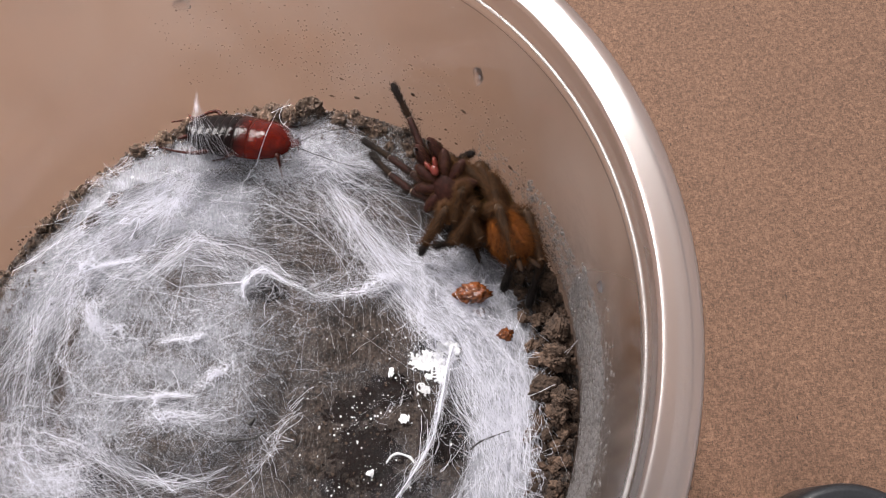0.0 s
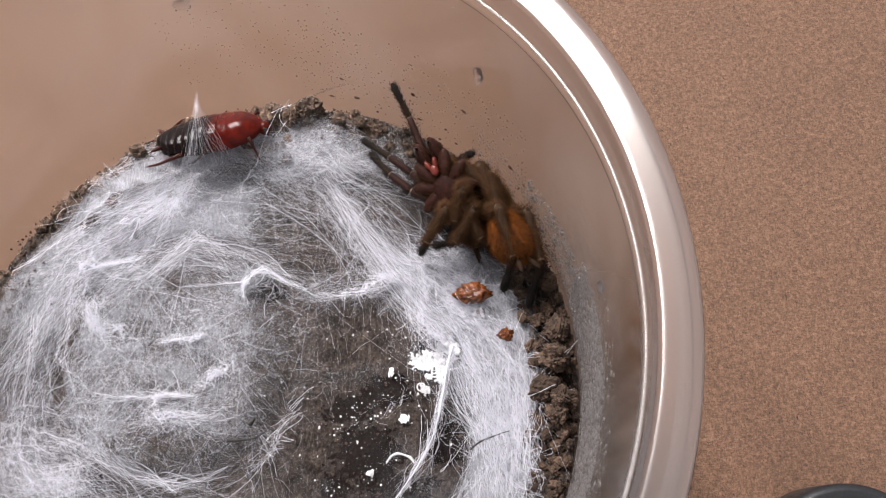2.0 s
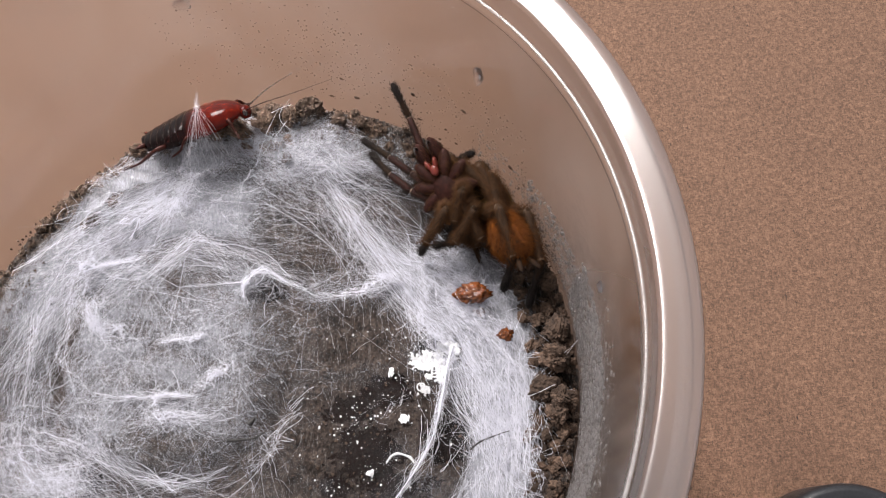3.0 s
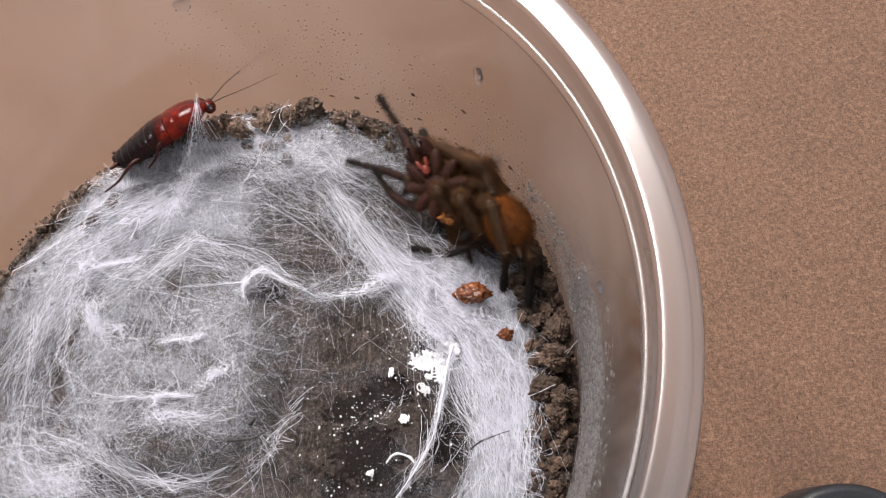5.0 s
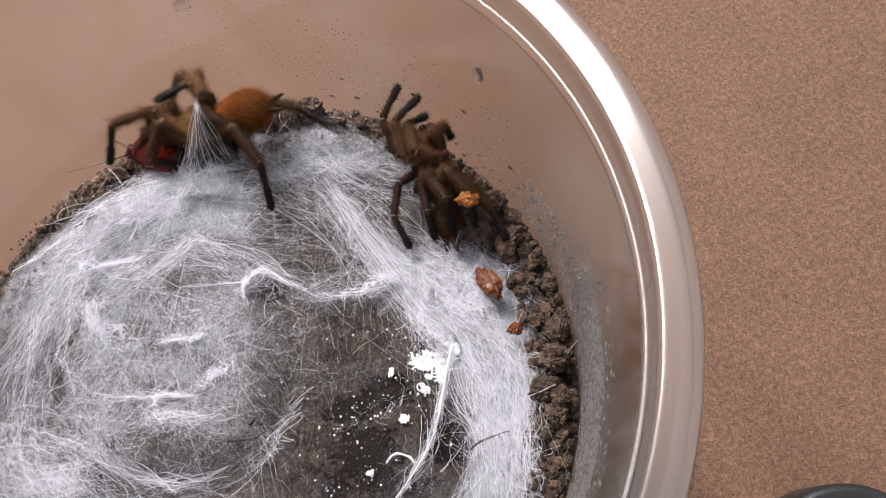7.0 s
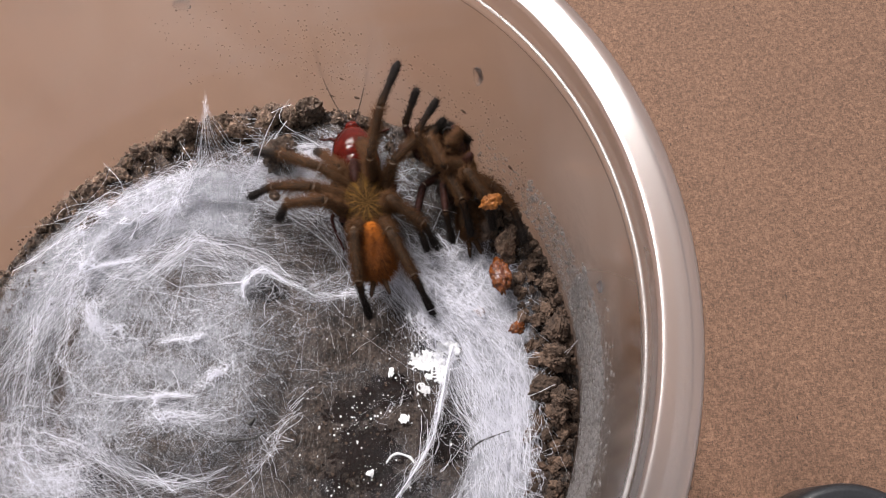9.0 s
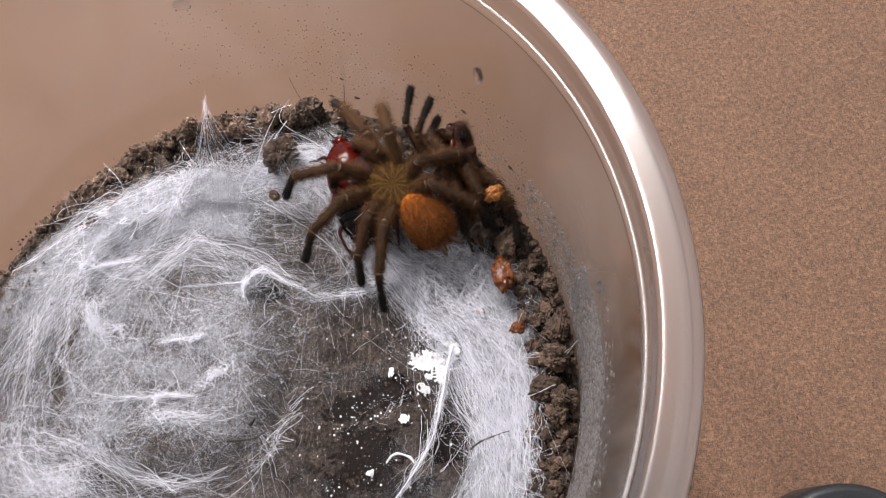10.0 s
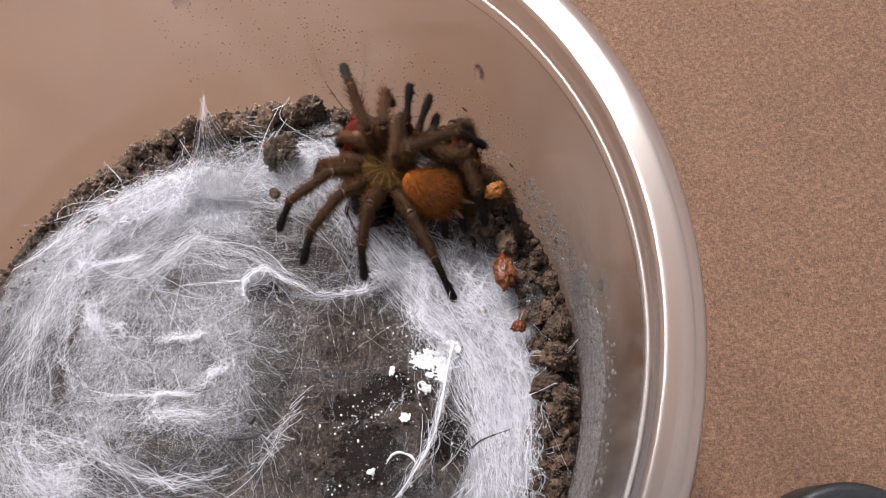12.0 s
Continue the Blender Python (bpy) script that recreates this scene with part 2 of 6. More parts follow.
MAT = dict(
    board=board_material(),
    # the wall's haze blotches stand in for soft reflections
    cup=plastic_material("clear_plastic", 0.06, 0.06, (0.80, 0.67, 0.60), 1.0, 0.045, 0.85, True),
    bead=plastic_material("highlight_plastic", 0.12, 0.26, (0.85, 0.82, 0.82), 0.1, 0.17),
    ledge=plastic_material("ledge_plastic", 0.08, 0.30, (0.8, 0.74, 0.73), 0.2, 0.05, 0.85),
    rim=plastic_material("rim_plastic", 0.16, 0.15, (0.60, 0.50, 0.50), 0.15, 0.15, 0.85),
    drop=water_material(),
    bead_water=plastic_material("painted_glint_bead", 0.55, 0.1, (0.9, 0.9, 0.95), 0.1, 0.3),
    soil=soil_material(),
    clod=surface("dry_clod", (0.022, 0.013, 0.009), (0.190, 0.120, 0.082), 420, 0.9, 6, 1.0, 0.0005, vary=0.5),
    silk=silk_material("silk_thread", False, gloss=0.16),
    sheet=silk_material("silk_sheet", True, (0.70, 0.71, 0.77)),
    white=surface("dried_dropping", (0.75, 0.76, 0.78), (0.9, 0.9, 0.92), 900, 0.35, 4, 0.3),
    carapace=carapace_material(),
    abdomen=abdomen_material(),
    leg=surface("leg_cuticle", (0.020, 0.011, 0.006), (0.078, 0.040, 0.018), 500, 0.8, 5, 0.4, 0.0002, spec=0.2),
    shank=surface("shank_cuticle", (0.015, 0.010, 0.007), (0.056, 0.031, 0.017), 500, 0.8, 5, 0.4, 0.0002, spec=0.2),
    tarsus=tarsus_material(),
    under=surface("underside_cuticle", (0.012, 0.0045, 0.0035), (0.044, 0.0135, 0.0095), 600, 0.6, 5, 0.4, 0.0002, spec=0.12),
    ring=surface("joint_membrane", (0.10, 0.065, 0.042), (0.24, 0.17, 0.12), 900, 0.5),
    mouth=surface("mouth_red", (0.05, 0.006, 0.004), (0.24, 0.032, 0.018), 900, 0.3),
    fang=surface("fang_black", (0.008, 0.006, 0.006), (0.03, 0.016, 0.014), 900, 0.2, coat=0.5),
    gold_hair=surface("golden_setae", (0.038, 0.018, 0.006), (0.19, 0.092, 0.022), 900, 0.7, spec=0.1),
    orange_hair=surface("orange_setae", (0.085, 0.027, 0.007), (0.28, 0.090, 0.017), 900, 0.7, spec=0.12),
    brown_hair=surface("brown_setae", (0.022, 0.012, 0.007), (0.145, 0.066, 0.027), 900, 0.7, spec=0.12),
    dark_hair=surface("dark_setae", (0.006, 0.005, 0.004), (0.030, 0.021, 0.016), 900, 0.7, spec=0.2),
    roach_red=surface("red_chitin", (0.040, 0.0020, 0.0008), (0.080, 0.0045, 0.0012), 160, 0.09, 5, 0.10, 0.0002, spec=0.20),
    roach_plate=chitin_material(),
    roach_leg=surface("leg_chitin", (0.016, 0.003, 0.002), (0.050, 0.008, 0.004), 600, 0.35, spec=0.18),
    husk=surface("chitin_husk", (0.012, 0.003, 0.002), (0.26, 0.070, 0.012), 700, 0.12, 4, 0.6, 0.0004, coat=0.3),
    # brown body paints the dark that clear drops would refract
    refract_drop=plastic_material("painted_refraction_drop", 0.6, 0.1, (0.25, 0.175, 0.135)),
    pale_haze=plastic_material("mist_drop", 0.45, 0.08, (0.46, 0.43, 0.42)),
    # dark tint: the fog also carries the shade seen through the wall
    fog=silk_material("fog_and_shade", True, (0.165, 0.14, 0.128)),
    pale=surface("pale_husk", (0.32, 0.23, 0.21), (0.52, 0.42, 0.39), 600, 0.5),
    patch_skin=surface("orange_patch", (0.14, 0.040, 0.006), (0.45, 0.155, 0.020), 600, 0.5, 4, 0.6, 0.0003),
    black=surface("black_plastic", (0.012, 0.013, 0.016), (0.022, 0.023, 0.027), 500, 0.35),
    twig=surface("dark_fibre", (0.008, 0.007, 0.007), (0.03, 0.026, 0.024), 700, 0.6),
)


# ---- mesh helpers: everything is laid out in millimetres ----
def part(name, bm, material, parent=None, label="", smooth=True):
    me = bpy.data.meshes.new(name)
    bm.transform(Matrix.Scale(MM, 4))
    bm.to_mesh(me)
    bm.free()
    return finish(name, me, material, parent, label, smooth)


def finish(name, me, material, parent=None, label="", smooth=True):
    for m in material if isinstance(material, (list, tuple)) else (material,):
        me.materials.append(m)
    if smooth:
        me.polygons.foreach_set("use_smooth", [True] * len(me.polygons))
    ob = new(name, me)
    if parent:
        ob.parent = parent
    if label:
        ob["label"] = label
    return ob


def raw(name, verts, faces, material, parent=None, label="", smooth=True, mats=None):
    """A mesh from vertex and face arrays in millimetres."""
    me = bpy.data.meshes.new(name)
    me.from_pydata((np.asarray(verts) * MM).tolist(), [], faces if isinstance(faces, list) else faces.tolist())
    ob = finish(name, me, material, parent, label, smooth)
    if mats is not None:
        me.polygons.foreach_set("material_index", mats)
    return ob


def mm_pose(x, y, z, rx=0, ry=0, rz=0):
    return pose(x * MM, y * MM, z * MM, rx, ry, rz)


def lathe(profile, steps):
    """Vertices and faces of a profile [(r, z), ...] turned about z."""
    a = np.linspace(0, 2 * np.pi, steps, endpoint=False)
    v = np.concatenate([np.stack([r * np.cos(a), r * np.sin(a), np.full(steps, z)], 1) for r, z in profile])
    f = []
    for k in range(len(profile) - 1):
        for i in range(steps):
            j = (i + 1) % steps
            f.append((k * steps + i, k * steps + j, (k + 1) * steps + j, (k + 1) * steps + i))
    return v, f


def fbm(x, y, z, octaves):
    return sum(noise.noise((x / s, y / s, z)) * a for s, a in octaves)


def smooth01(v):
    v = min(1.0, max(0.0, v))
    return v * v * (3 - 2 * v)


# ---- the board under everything ----
bm = bmesh.new()
bmesh.ops.create_cube(bm, size=1, matrix=Matrix.Translation((20, 10, -2.0)) @ Matrix.Diagonal((620, 460, 4, 1)))
bmesh.ops.bevel(bm, geom=bm.edges[:], offset=0.6, segments=2, affect="EDGES")
tagged(part("table_board", bm, MAT["board"], smooth=False), "kraft-brown pressed hardboard tabletop with fine dark flecks", "table", kind="structure")

# ---- the tub ----
BASE_R, TAPER = 46.5, 0.113


def wall_r(z):
    return BASE_R + TAPER * z


tub = tagged(new("plastic_tub"), "round clear plastic tub with a rolled rim, open on top", "tub")
v, f = lathe([(0.01, 1.0), (40, 1.0), (45.0, 0.2), (46.3, 0.8), (wall_r(3), 3), (wall_r(20), 20), (wall_r(45), 45), (53.95, 67.6)], 160)
wall = raw("wall", v, f, MAT["cup"], tub, "clear wall with condensation, its pale reflections painted as haze")
wall.visible_shadow = False
# haze by bearing and height paints how bright the wall looks, beyond its condensation
wall.data.attributes.new("pale_haze", "FLOAT", "POINT").data.foreach_set("value", [float(np.interp(math.degrees(math.atan2(w.co.y, w.co.x)) % 360, (0, 25, 55, 85, 120, 200, 360), (1.6, 2.2, 2.2, 1.0, 0.25, 0.3, 1.6))) + 1.2 * smooth01((w.co.z / MM - 40) / 25) for w in wall.data.vertices])
v, f = lathe([(53.95, 67.6), (53.75, 68.0), (53.7, 68.4), (53.85, 68.8), (54.15, 69.0), (54.3, 69.4), (54.45, 71.5), (54.6, 73.4)], 160)
raw("ledge", v, f, MAT["ledge"], tub, "moulded lid ledge")
# added ring: its gloss draws the bright highlight of the ledge edge
v, f = lathe([(53.95 + 0.24 * math.cos(6.2832 * k / 12), 70.0 + 0.24 * math.sin(6.2832 * k / 12)) for k in range(13)], 160)
raw("ledge_bead", v, f, MAT["bead"], tub, "thin glossy ring added to catch the ledge's highlight")
v, f = lathe([(54.6, 73.4), (54.75, 73.9), (54.95, 74.0), (55.4, 74.1), (56.8, 74.38), (58.3, 74.68), (58.52, 74.64), (58.65, 74.35), (58.65, 73.6), (58.65, 72.2), (58.25, 71.8), (57.95, 72.2), (57.85, 73.4), (56.9, 73.7), (56.4, 73.7)], 160)
raw("rim", v, f, MAT["rim"], tub, "rolled plastic rim")

# ---- soil ----
SOIL = 31.0
MOUND = (-12.8, 3.5, 34.0)


def soil_shape(x, y):
    """Broad height of the soil: a low mound under the silk, a trench round it, a bank along the wall."""
    d = math.hypot((x - MOUND[0]) / 1.0, (y - MOUND[1]) / 1.05)
    h = 3.6 * (1 - smooth01((d - 13.5) / 6.5))
    trench = math.exp(-((d - 21.5) / 2.2) ** 2) * smooth01((-x - 16) / 8)
    r = math.hypot(x, y)
    bank = smooth01((r - 41) / 6) * (0.9 + 0.5 * noise.noise((x / 6, y / 6, 5)))
    return SOIL - 0.6 + h - 1.6 * trench + bank


def soil_z(x, y):
    return soil_shape(x, y) + fbm(x, y, 1.7, ((7, 0.8), (2.6, 0.55), (1.1, 0.34), (0.5, 0.16)))


def disc_grid(radius, step, height):
    n = int(radius / step)
    index, verts, faces = {}, [], []
    for i in range(-n, n + 1):
        for j in range(-n, n + 1):
            x, y = i * step, j * step
            if x * x + y * y <= radius * radius:
                index[i, j] = len(verts)
                verts.append((x, y, height(x, y)))
    for (i, j), a in index.items():
        b, c, d = index.get((i + 1, j)), index.get((i + 1, j + 1)), index.get((i, j + 1))
        if b is not None and c is not None and d is not None:
            faces.append((a, b, c, d))
    return verts, faces


v, f = disc_grid(wall_r(SOIL) - 0.3, 0.36, soil_z)
# wet hollows, by place and size
WET = (((21.0, -1.1), 3.2, 2.0, 0.90), ((15.5, -3.7), 3.0, 1.6, 0.95), ((30.4, -8.4), 3.2, 3.0, 1.00), ((18.3, -10.2), 4.0, 3.4, 0.85), ((33.0, -2.2), 2.0, 2.0, 0.80), ((13.5, -15.0), 2.2, 1.4, 0.90), ((28.3, 5.7), 2.4, 1.0, 0.90), ((0.7, 14.8), 2.6, 2.4, 0.75), ((-24.9, -13.4), 1.8, 1.2, 1.00), ((22.6, -15.1), 5.0, 2.0, 0.70))


def wetness(x, y):
    return max(k * math.exp(-((x - q[0]) / (1.35 * rx)) ** 2 - ((y - q[1]) / (1.35 * ry)) ** 2) for q, rx, ry, k in WET)


soil = tagged(raw("soil", v, f, MAT["soil"]), "damp dark grey-brown soil filling the tub, wet in patches", "soil", kind="structure")
v, f = lathe([(0.01, 1.4), (46.0, 1.4), (wall_r(6) - 0.4, 6), (wall_r(SOIL) - 0.5, SOIL - 0.8)], 120)
soil.data.attributes.new("wetness", "FLOAT", "POINT").data.foreach_set("value", [wetness(w.co.x / MM, w.co.y / MM) for w in soil.data.vertices])
raw("soil_side", v, f, MAT["soil"], soil, "packed soil against the tub wall")


# ---- clods ----
def clod_mesh(seed, fine, rough=0.35):
    """A crumbled lump: cracked into facets, gritty all over."""
    bm = bmesh.new()
    bmesh.ops.create_icosphere(bm, subdivisions=fine, radius=1.0)
    o = Vector((seed * 7.1, seed * 3.3, seed))
    for w in bm.verts:
        p = w.co.copy()
        k = 1 + rough * noise.noise(p * 1.2 + o) + (0.30 if fine < 4 else 0.20) * noise.noise(p * 2.7 + o) - 0.24 * abs(noise.noise(p * 3.6 - o)) + 0.13 * noise.noise(p * 7.0 + o)
        k += 0.15 * noise.noise(p * 13.0 + o) + (0.15 * noise.noise(p * 26.0 + o) if fine > 3 else 0)
        w.co = p * k
        w.co.z *= 0.8
    me = bpy.data.meshes.new("clod")
    bm.transform(Matrix.Scale(MM, 4))
    bm.to_mesh(me)
    bm.free()
    me.materials.append(MAT["clod"])
    me.polygons.foreach_set("use_smooth", [False] * len(me.polygons))
    return me


CLODS = [clod_mesh(s, 3) for s in range(9)]
BIG_CLODS = [clod_mesh(s + 20, 4, 0.34) for s in range(7)]
rng = random.Random(4)


def clod(x, y, z, r, parent=None, name="clod"):
    ob = new(name, BIG_CLODS[rng.randrange(7)] if r > 1.25 else CLODS[rng.randrange(9)])
    ob.parent = parent
    ob.matrix_basis = mm_pose(x, y, z, rng.uniform(0, 360), rng.uniform(0, 360), rng.uniform(0, 360)) @ Matrix.Diagonal((r, r * rng.uniform(0.8, 1.1), r * rng.uniform(0.7, 1.0), 1))
    return ob


def wall_clods(a0, a1, count, r0, r1, depth, lift):
    """Clods heaped along the wall between two bearings in degrees."""
    for _ in range(count):
        a = radians(rng.uniform(a0, a1))
        r = r0 + (r1 - r0) * rng.random() ** 1.8
        d = wall_r(SOIL) - r - 0.2 - depth * rng.random() ** 1.5
        x, y = d * math.cos(a), d * math.sin(a)
        clod(x, y, soil_shape(x, y) + r * 0.25 + lift * rng.random(), r, soil)


wall_clods(-40, 38, 460, 0.2, 1.25, 6.0, 1.6)
wall_clods(38, 75, 70, 0.3, 1.6, 3.5, 1.0)
wall_clods(75, 150, 110, 0.3, 1.3, 2.8, 0.7)
wall_clods(86, 140, 95, 0.4, 1.7, 7.0, 0.7)
wall_clods(150, 200, 50, 0.3, 1.0, 2.0, 0.5)
for x, y, z, r in ((2.6, 38.9, 33.0, 1.0), (41.8, 9.3, 33.0, 1.0)):
    clod(x, y, z - 0.6, r, soil)
for x, y, z, r in ((-7.9, 45.6, 35.0, 1.2), (-14.6, 44.6, 34.5, 1.9), (-19.0, 43.0, 34.0, 1.6), (-10.7, 43.9, 34.5, 1.7), (-6.0, 43.9, 34.0, 1.9), (-1.0, 45.2, 34.5, 2.0), (-23.8, 41.2, 33.5, 1.5), (3.5, 45.7, 34.5, 1.6), (11.9, 45.0, 34.0, 1.3), (15.8, 44.3, 34.0, 1.1), (46.7, 6.7, 35.0, 1.9), (45.9, 2.3, 35.5, 2.3), (46.6, -3.2, 35.0, 1.8)):
    clod(x, y, z, r, soil)
for x, y, z, r in ((-0.5, 47.8, 33.0, 2.1), (6.2, 47.6, 33.0, 2.6), (-6.6, 45.3, 33.0, 1.5), (46.7, 6.7, 34.0, 2.3), (46.5, 2.4, 34.0, 2.2), (35.3, 24.1, 34.0, 2.6), (44.6, -2.1, 34.0, 2.4), (39.6, 21.0, 34.0, 2.2), (46.1, -5.4, 34.0, 2.0), (37.6, 28.0, 34.0, 2.3), (-15.7, 44.2, 33.0, 1.8), (-10.5, 44.1, 33.0, 2.3)):
    clod(x, y, z, r, soil)

# loose grains
gv, gf = [], []
tet = np.array([(1, 0, -0.6), (-0.6, 0.9, -0.5), (-0.6, -0.9, -0.5), (0, 0, 1.0)])
gr = np.random.default_rng(8)
for k in range(9000):
    a, d = gr.uniform(0, 2 * np.pi), 49 * math.sqrt(gr.uniform(0, 1))
    if k % 2:
        a, d = radians(gr.uniform(-45, 205)), gr.uniform(43, 49.3)
    x, y = d * math.cos(a), d * math.sin(a)
    s = 0.09 + 0.32 * gr.random() ** 3
    lift = 2.6 * gr.random() ** 1.5 if k % 2 else 0.0
    m = np.linalg.qr(gr.normal(size=(3, 3)))[0]
    n0 = len(gv)
    gv += list(tet @ m * s + (x, y, soil_z(x, y) + s * 0.3 + lift))
    gf += [(n0, n0 + 1, n0 + 2), (n0, n0 + 1, n0 + 3), (n0 + 1, n0 + 2, n0 + 3), (n0, n0 + 2, n0 + 3)]
tagged(raw("soil_grains", gv, gf, MAT["clod"], smooth=False), "loose crumbs of dark soil scattered on the ground", "soil grains", kind="stuff")


# ---- silk ----
def web_z(x, y):
    r = math.hypot(x, y)
    return soil_shape(x, y) + 0.75 + 0.55 * noise.noise((x / 5, y / 5, 9)) + 1.0 * smooth01((r - 38) / 10) * smooth01(-x / 20 + 0.2)


def threads(lines, radii):
    """Three-sided tubes along lines of equal point count: vertex and face arrays."""
    p = np.asarray(lines)
    n, k, _ = p.shape
    t = np.gradient(p, axis=1)
    t /= np.linalg.norm(t, axis=2, keepdims=True) + 1e-9
    up = np.zeros_like(t)
    up[..., 2] = 1.0
    s = np.cross(t, up)
    s /= np.linalg.norm(s, axis=2, keepdims=True) + 1e-6
    u = np.cross(s, t)
    r = np.asarray(radii).reshape(n, 1, 1)
    ring = np.stack([p + r * (s * math.cos(a) + u * math.sin(a)) for a in (0.5, 2.6, 4.7)], 2)
    base = (np.arange(n)[:, None] * k + np.arange(k - 1)[None]).reshape(-1, 1) * 3
    quads = np.array([(0, 1, 4, 3), (1, 2, 5, 4), (2, 0, 3, 5)]).reshape(1, 3, 4)
    return ring.reshape(-1, 3), (base[:, None] + quads).reshape(-1, 4)


sr = np.random.default_rng(21)
STEPS = 14
DENS_STEP, DENS_N = 0.8, 130
density = np.zeros((DENS_N, DENS_N))


def splat(line, weight):
    i = np.clip(((line[:, 0] + 52) / DENS_STEP).astype(int), 0, DENS_N - 1)
    j = np.clip(((line[:, 1] + 52) / DENS_STEP).astype(int), 0, DENS_N - 1)
    np.add.at(density, (i, j), weight)


HOLES = [((-31.4, 5.2, 33.0), 2.0, 10.0, 0.92), ((1.3, 13.9, 33.0), 3.4, 3.2, 0.7), ((-23.4, -13.0, 33.0), 1.6, 1.6, 0.95), ((16.9, 6.8, 32.0), 11, 6.5, 0.75), ((15.0, -8.6, 32.0), 11.5, 11, 0.8),
         ((30.9, -10.4, 32.0), 3.0, 6.0, 0.8), ((24.1, -3.8, 32.0), 7, 8, 0.75), ((9.1, 20.8, 33.0), 6, 3.0, 0.6), ((-29.0, -6.4, 33.0), 2.5, 3.0, 0.4), ((18.1, 28.4, 33.0), 3, 1.6, 0.5), ((3.6, 3.3, 33.0), 3.6, 12.0, 0.6), ((-11.2, 16.0, 35.0), 6, 2.0, 0.35), ((-10.4, -10.3, 35.0), 9, 3.5, 0.7), ((8.8, 25.8, 33.0), 4, 1.6, 0.4)]


def silk_edge(x, y):
    """How far from the tub's middle the fixed silk reaches, by bearing."""
    return np.interp(math.degrees(math.atan2(y, x)) % 360, (60, 82, 89, 103, 112, 126, 150, 215, 320, 350), (47.6, 46.5, 37.5, 39.0, 41.3, 43.6, 46.6, 48.0, 47.0, 44.6))


def bare(x, y):
    """How much of the silk is missing at a place: 0 none, 1 all."""
    most = 0.0
    for (hx, hy, _), rx, ry, s in HOLES:
        most = max(most, s * smooth01(1.6 - 1.3 * math.hypot((x - hx) / rx, (y - hy) / ry) + 0.35 * noise.noise((x / 2.2, y / 2.2, 4))))
    return most


def wiggle(size):
    """A smooth sideways wander for one thread."""
    w = sr.normal(size=(STEPS, 2)) * size
    w[1:-1] = (w[:-2] + w[1:-1] * 2 + w[2:]) / 4
    return w


def bundle(store, a, b, wide_a, wide_b, count, r=0.028, curl=1.5, lift=0.5, weight=1.0, free=False, stray=0.42):
    """Threads from round a to round b, each its own slack curve lying on the silk."""
    a, b = np.array(a[:2]), np.array(b[:2])
    side = np.array([-(b - a)[1], (b - a)[0]]) / (np.linalg.norm(b - a) + 1e-9)
    s = np.linspace(0, 1, STEPS)[:, None]
    for _ in range(int(count * 0.8)):
        o = sr.normal() * 0.6
        pa = a + side * wide_a * (0.55 * o + 0.62 * sr.normal()) + (b - a) * sr.uniform(-0.25, 0.2)
        pb = b + side * wide_b * (0.55 * o + 0.62 * sr.normal()) - (b - a) * sr.uniform(-0.25, 0.2)
        c = sr.normal() * curl * 2.0
        if sr.random() < (0.55 if r < 0.033 else 0.15):
            pb = pa + (pb - pa) * sr.uniform(0.5, 1.0) + side * sr.normal() * np.linalg.norm(b - a) * stray
        xy = pa + (pb - pa) * s + side * (np.sin(np.pi * s) * c + 0.3 * curl * np.sin(2 * np.pi * s * sr.uniform(0.5, 1.6) + sr.uniform(0, 6)) * sr.normal() * 0.5)
        xy = xy + wiggle(sr.choice((0.15, 0.4, 0.8)) if r < 0.04 else 0.2)
        rr = np.hypot(xy[:, 0], xy[:, 1])
        if rr.max() > 48.9 or not free and any(math.hypot(*q) > silk_edge(*q) for q in xy[::3]):
            continue
        if max(bare(*q) for q in xy[::2]) > sr.uniform(0.15, 0.95):
            continue
        tight = sr.uniform(0, 1)
        z = np.array([web_z(x, y) for x, y in xy])
        z = z * (1 - tight * 0.5) + (z[0] + (z[-1] - z[0]) * s[:, 0]) * tight * 0.5
        z = np.maximum(z, np.array([soil_shape(x, y) + 0.35 for x, y in xy])) + lift * sr.random()
        line = np.column_stack([xy, z])
        tier = sr.random()
        store.append((line, r * (sr.uniform(0.14, 0.34) if tier < 0.80 else sr.uniform(0.4, 0.7) if tier < 0.965 else sr.uniform(0.8, 1.3))))
        splat(line, weight * 0.3)


def tangle(store, c, rx, ry, count, size, r=0.024, weight=0.06):
    """Short curly threads over an oval patch."""
    c = np.array(c[:2])
    s = np.linspace(0, 1, STEPS)
    for _ in range(count):
        a, d = sr.uniform(0, 2 * np.pi), math.sqrt(sr.random())
        p = c + np.array([rx * math.cos(a), ry * math.sin(a)]) * d
        h, bend, length = sr.uniform(0, 2 * np.pi), sr.normal() * 0.55, size * sr.uniform(0.35, 1.6)
        ang = h + bend * s + 0.35 * np.sin(s * 7 + sr.uniform(0, 6)) * sr.random() ** 2
        xy = p + np.cumsum(np.column_stack([np.cos(ang), np.sin(ang)]) * length / STEPS, 0)
        if any(math.hypot(*q) > silk_edge(*q) for q in xy[::4]):
            continue
        if max(bare(*q) for q in xy[::2]) > sr.uniform(0.1, 0.9):
            continue
        z = np.array([web_z(x, y) for x, y in xy]) + 0.6 * sr.random() - 0.25
        line = np.column_stack([xy + wiggle(0.2), z])
        tier = sr.random()
        store.append((line, r * (sr.uniform(0.18, 0.42) if tier < 0.80 else sr.uniform(0.5, 0.8) if tier < 0.96 else sr.uniform(0.9, 1.6))))
        splat(line, weight)


main = []
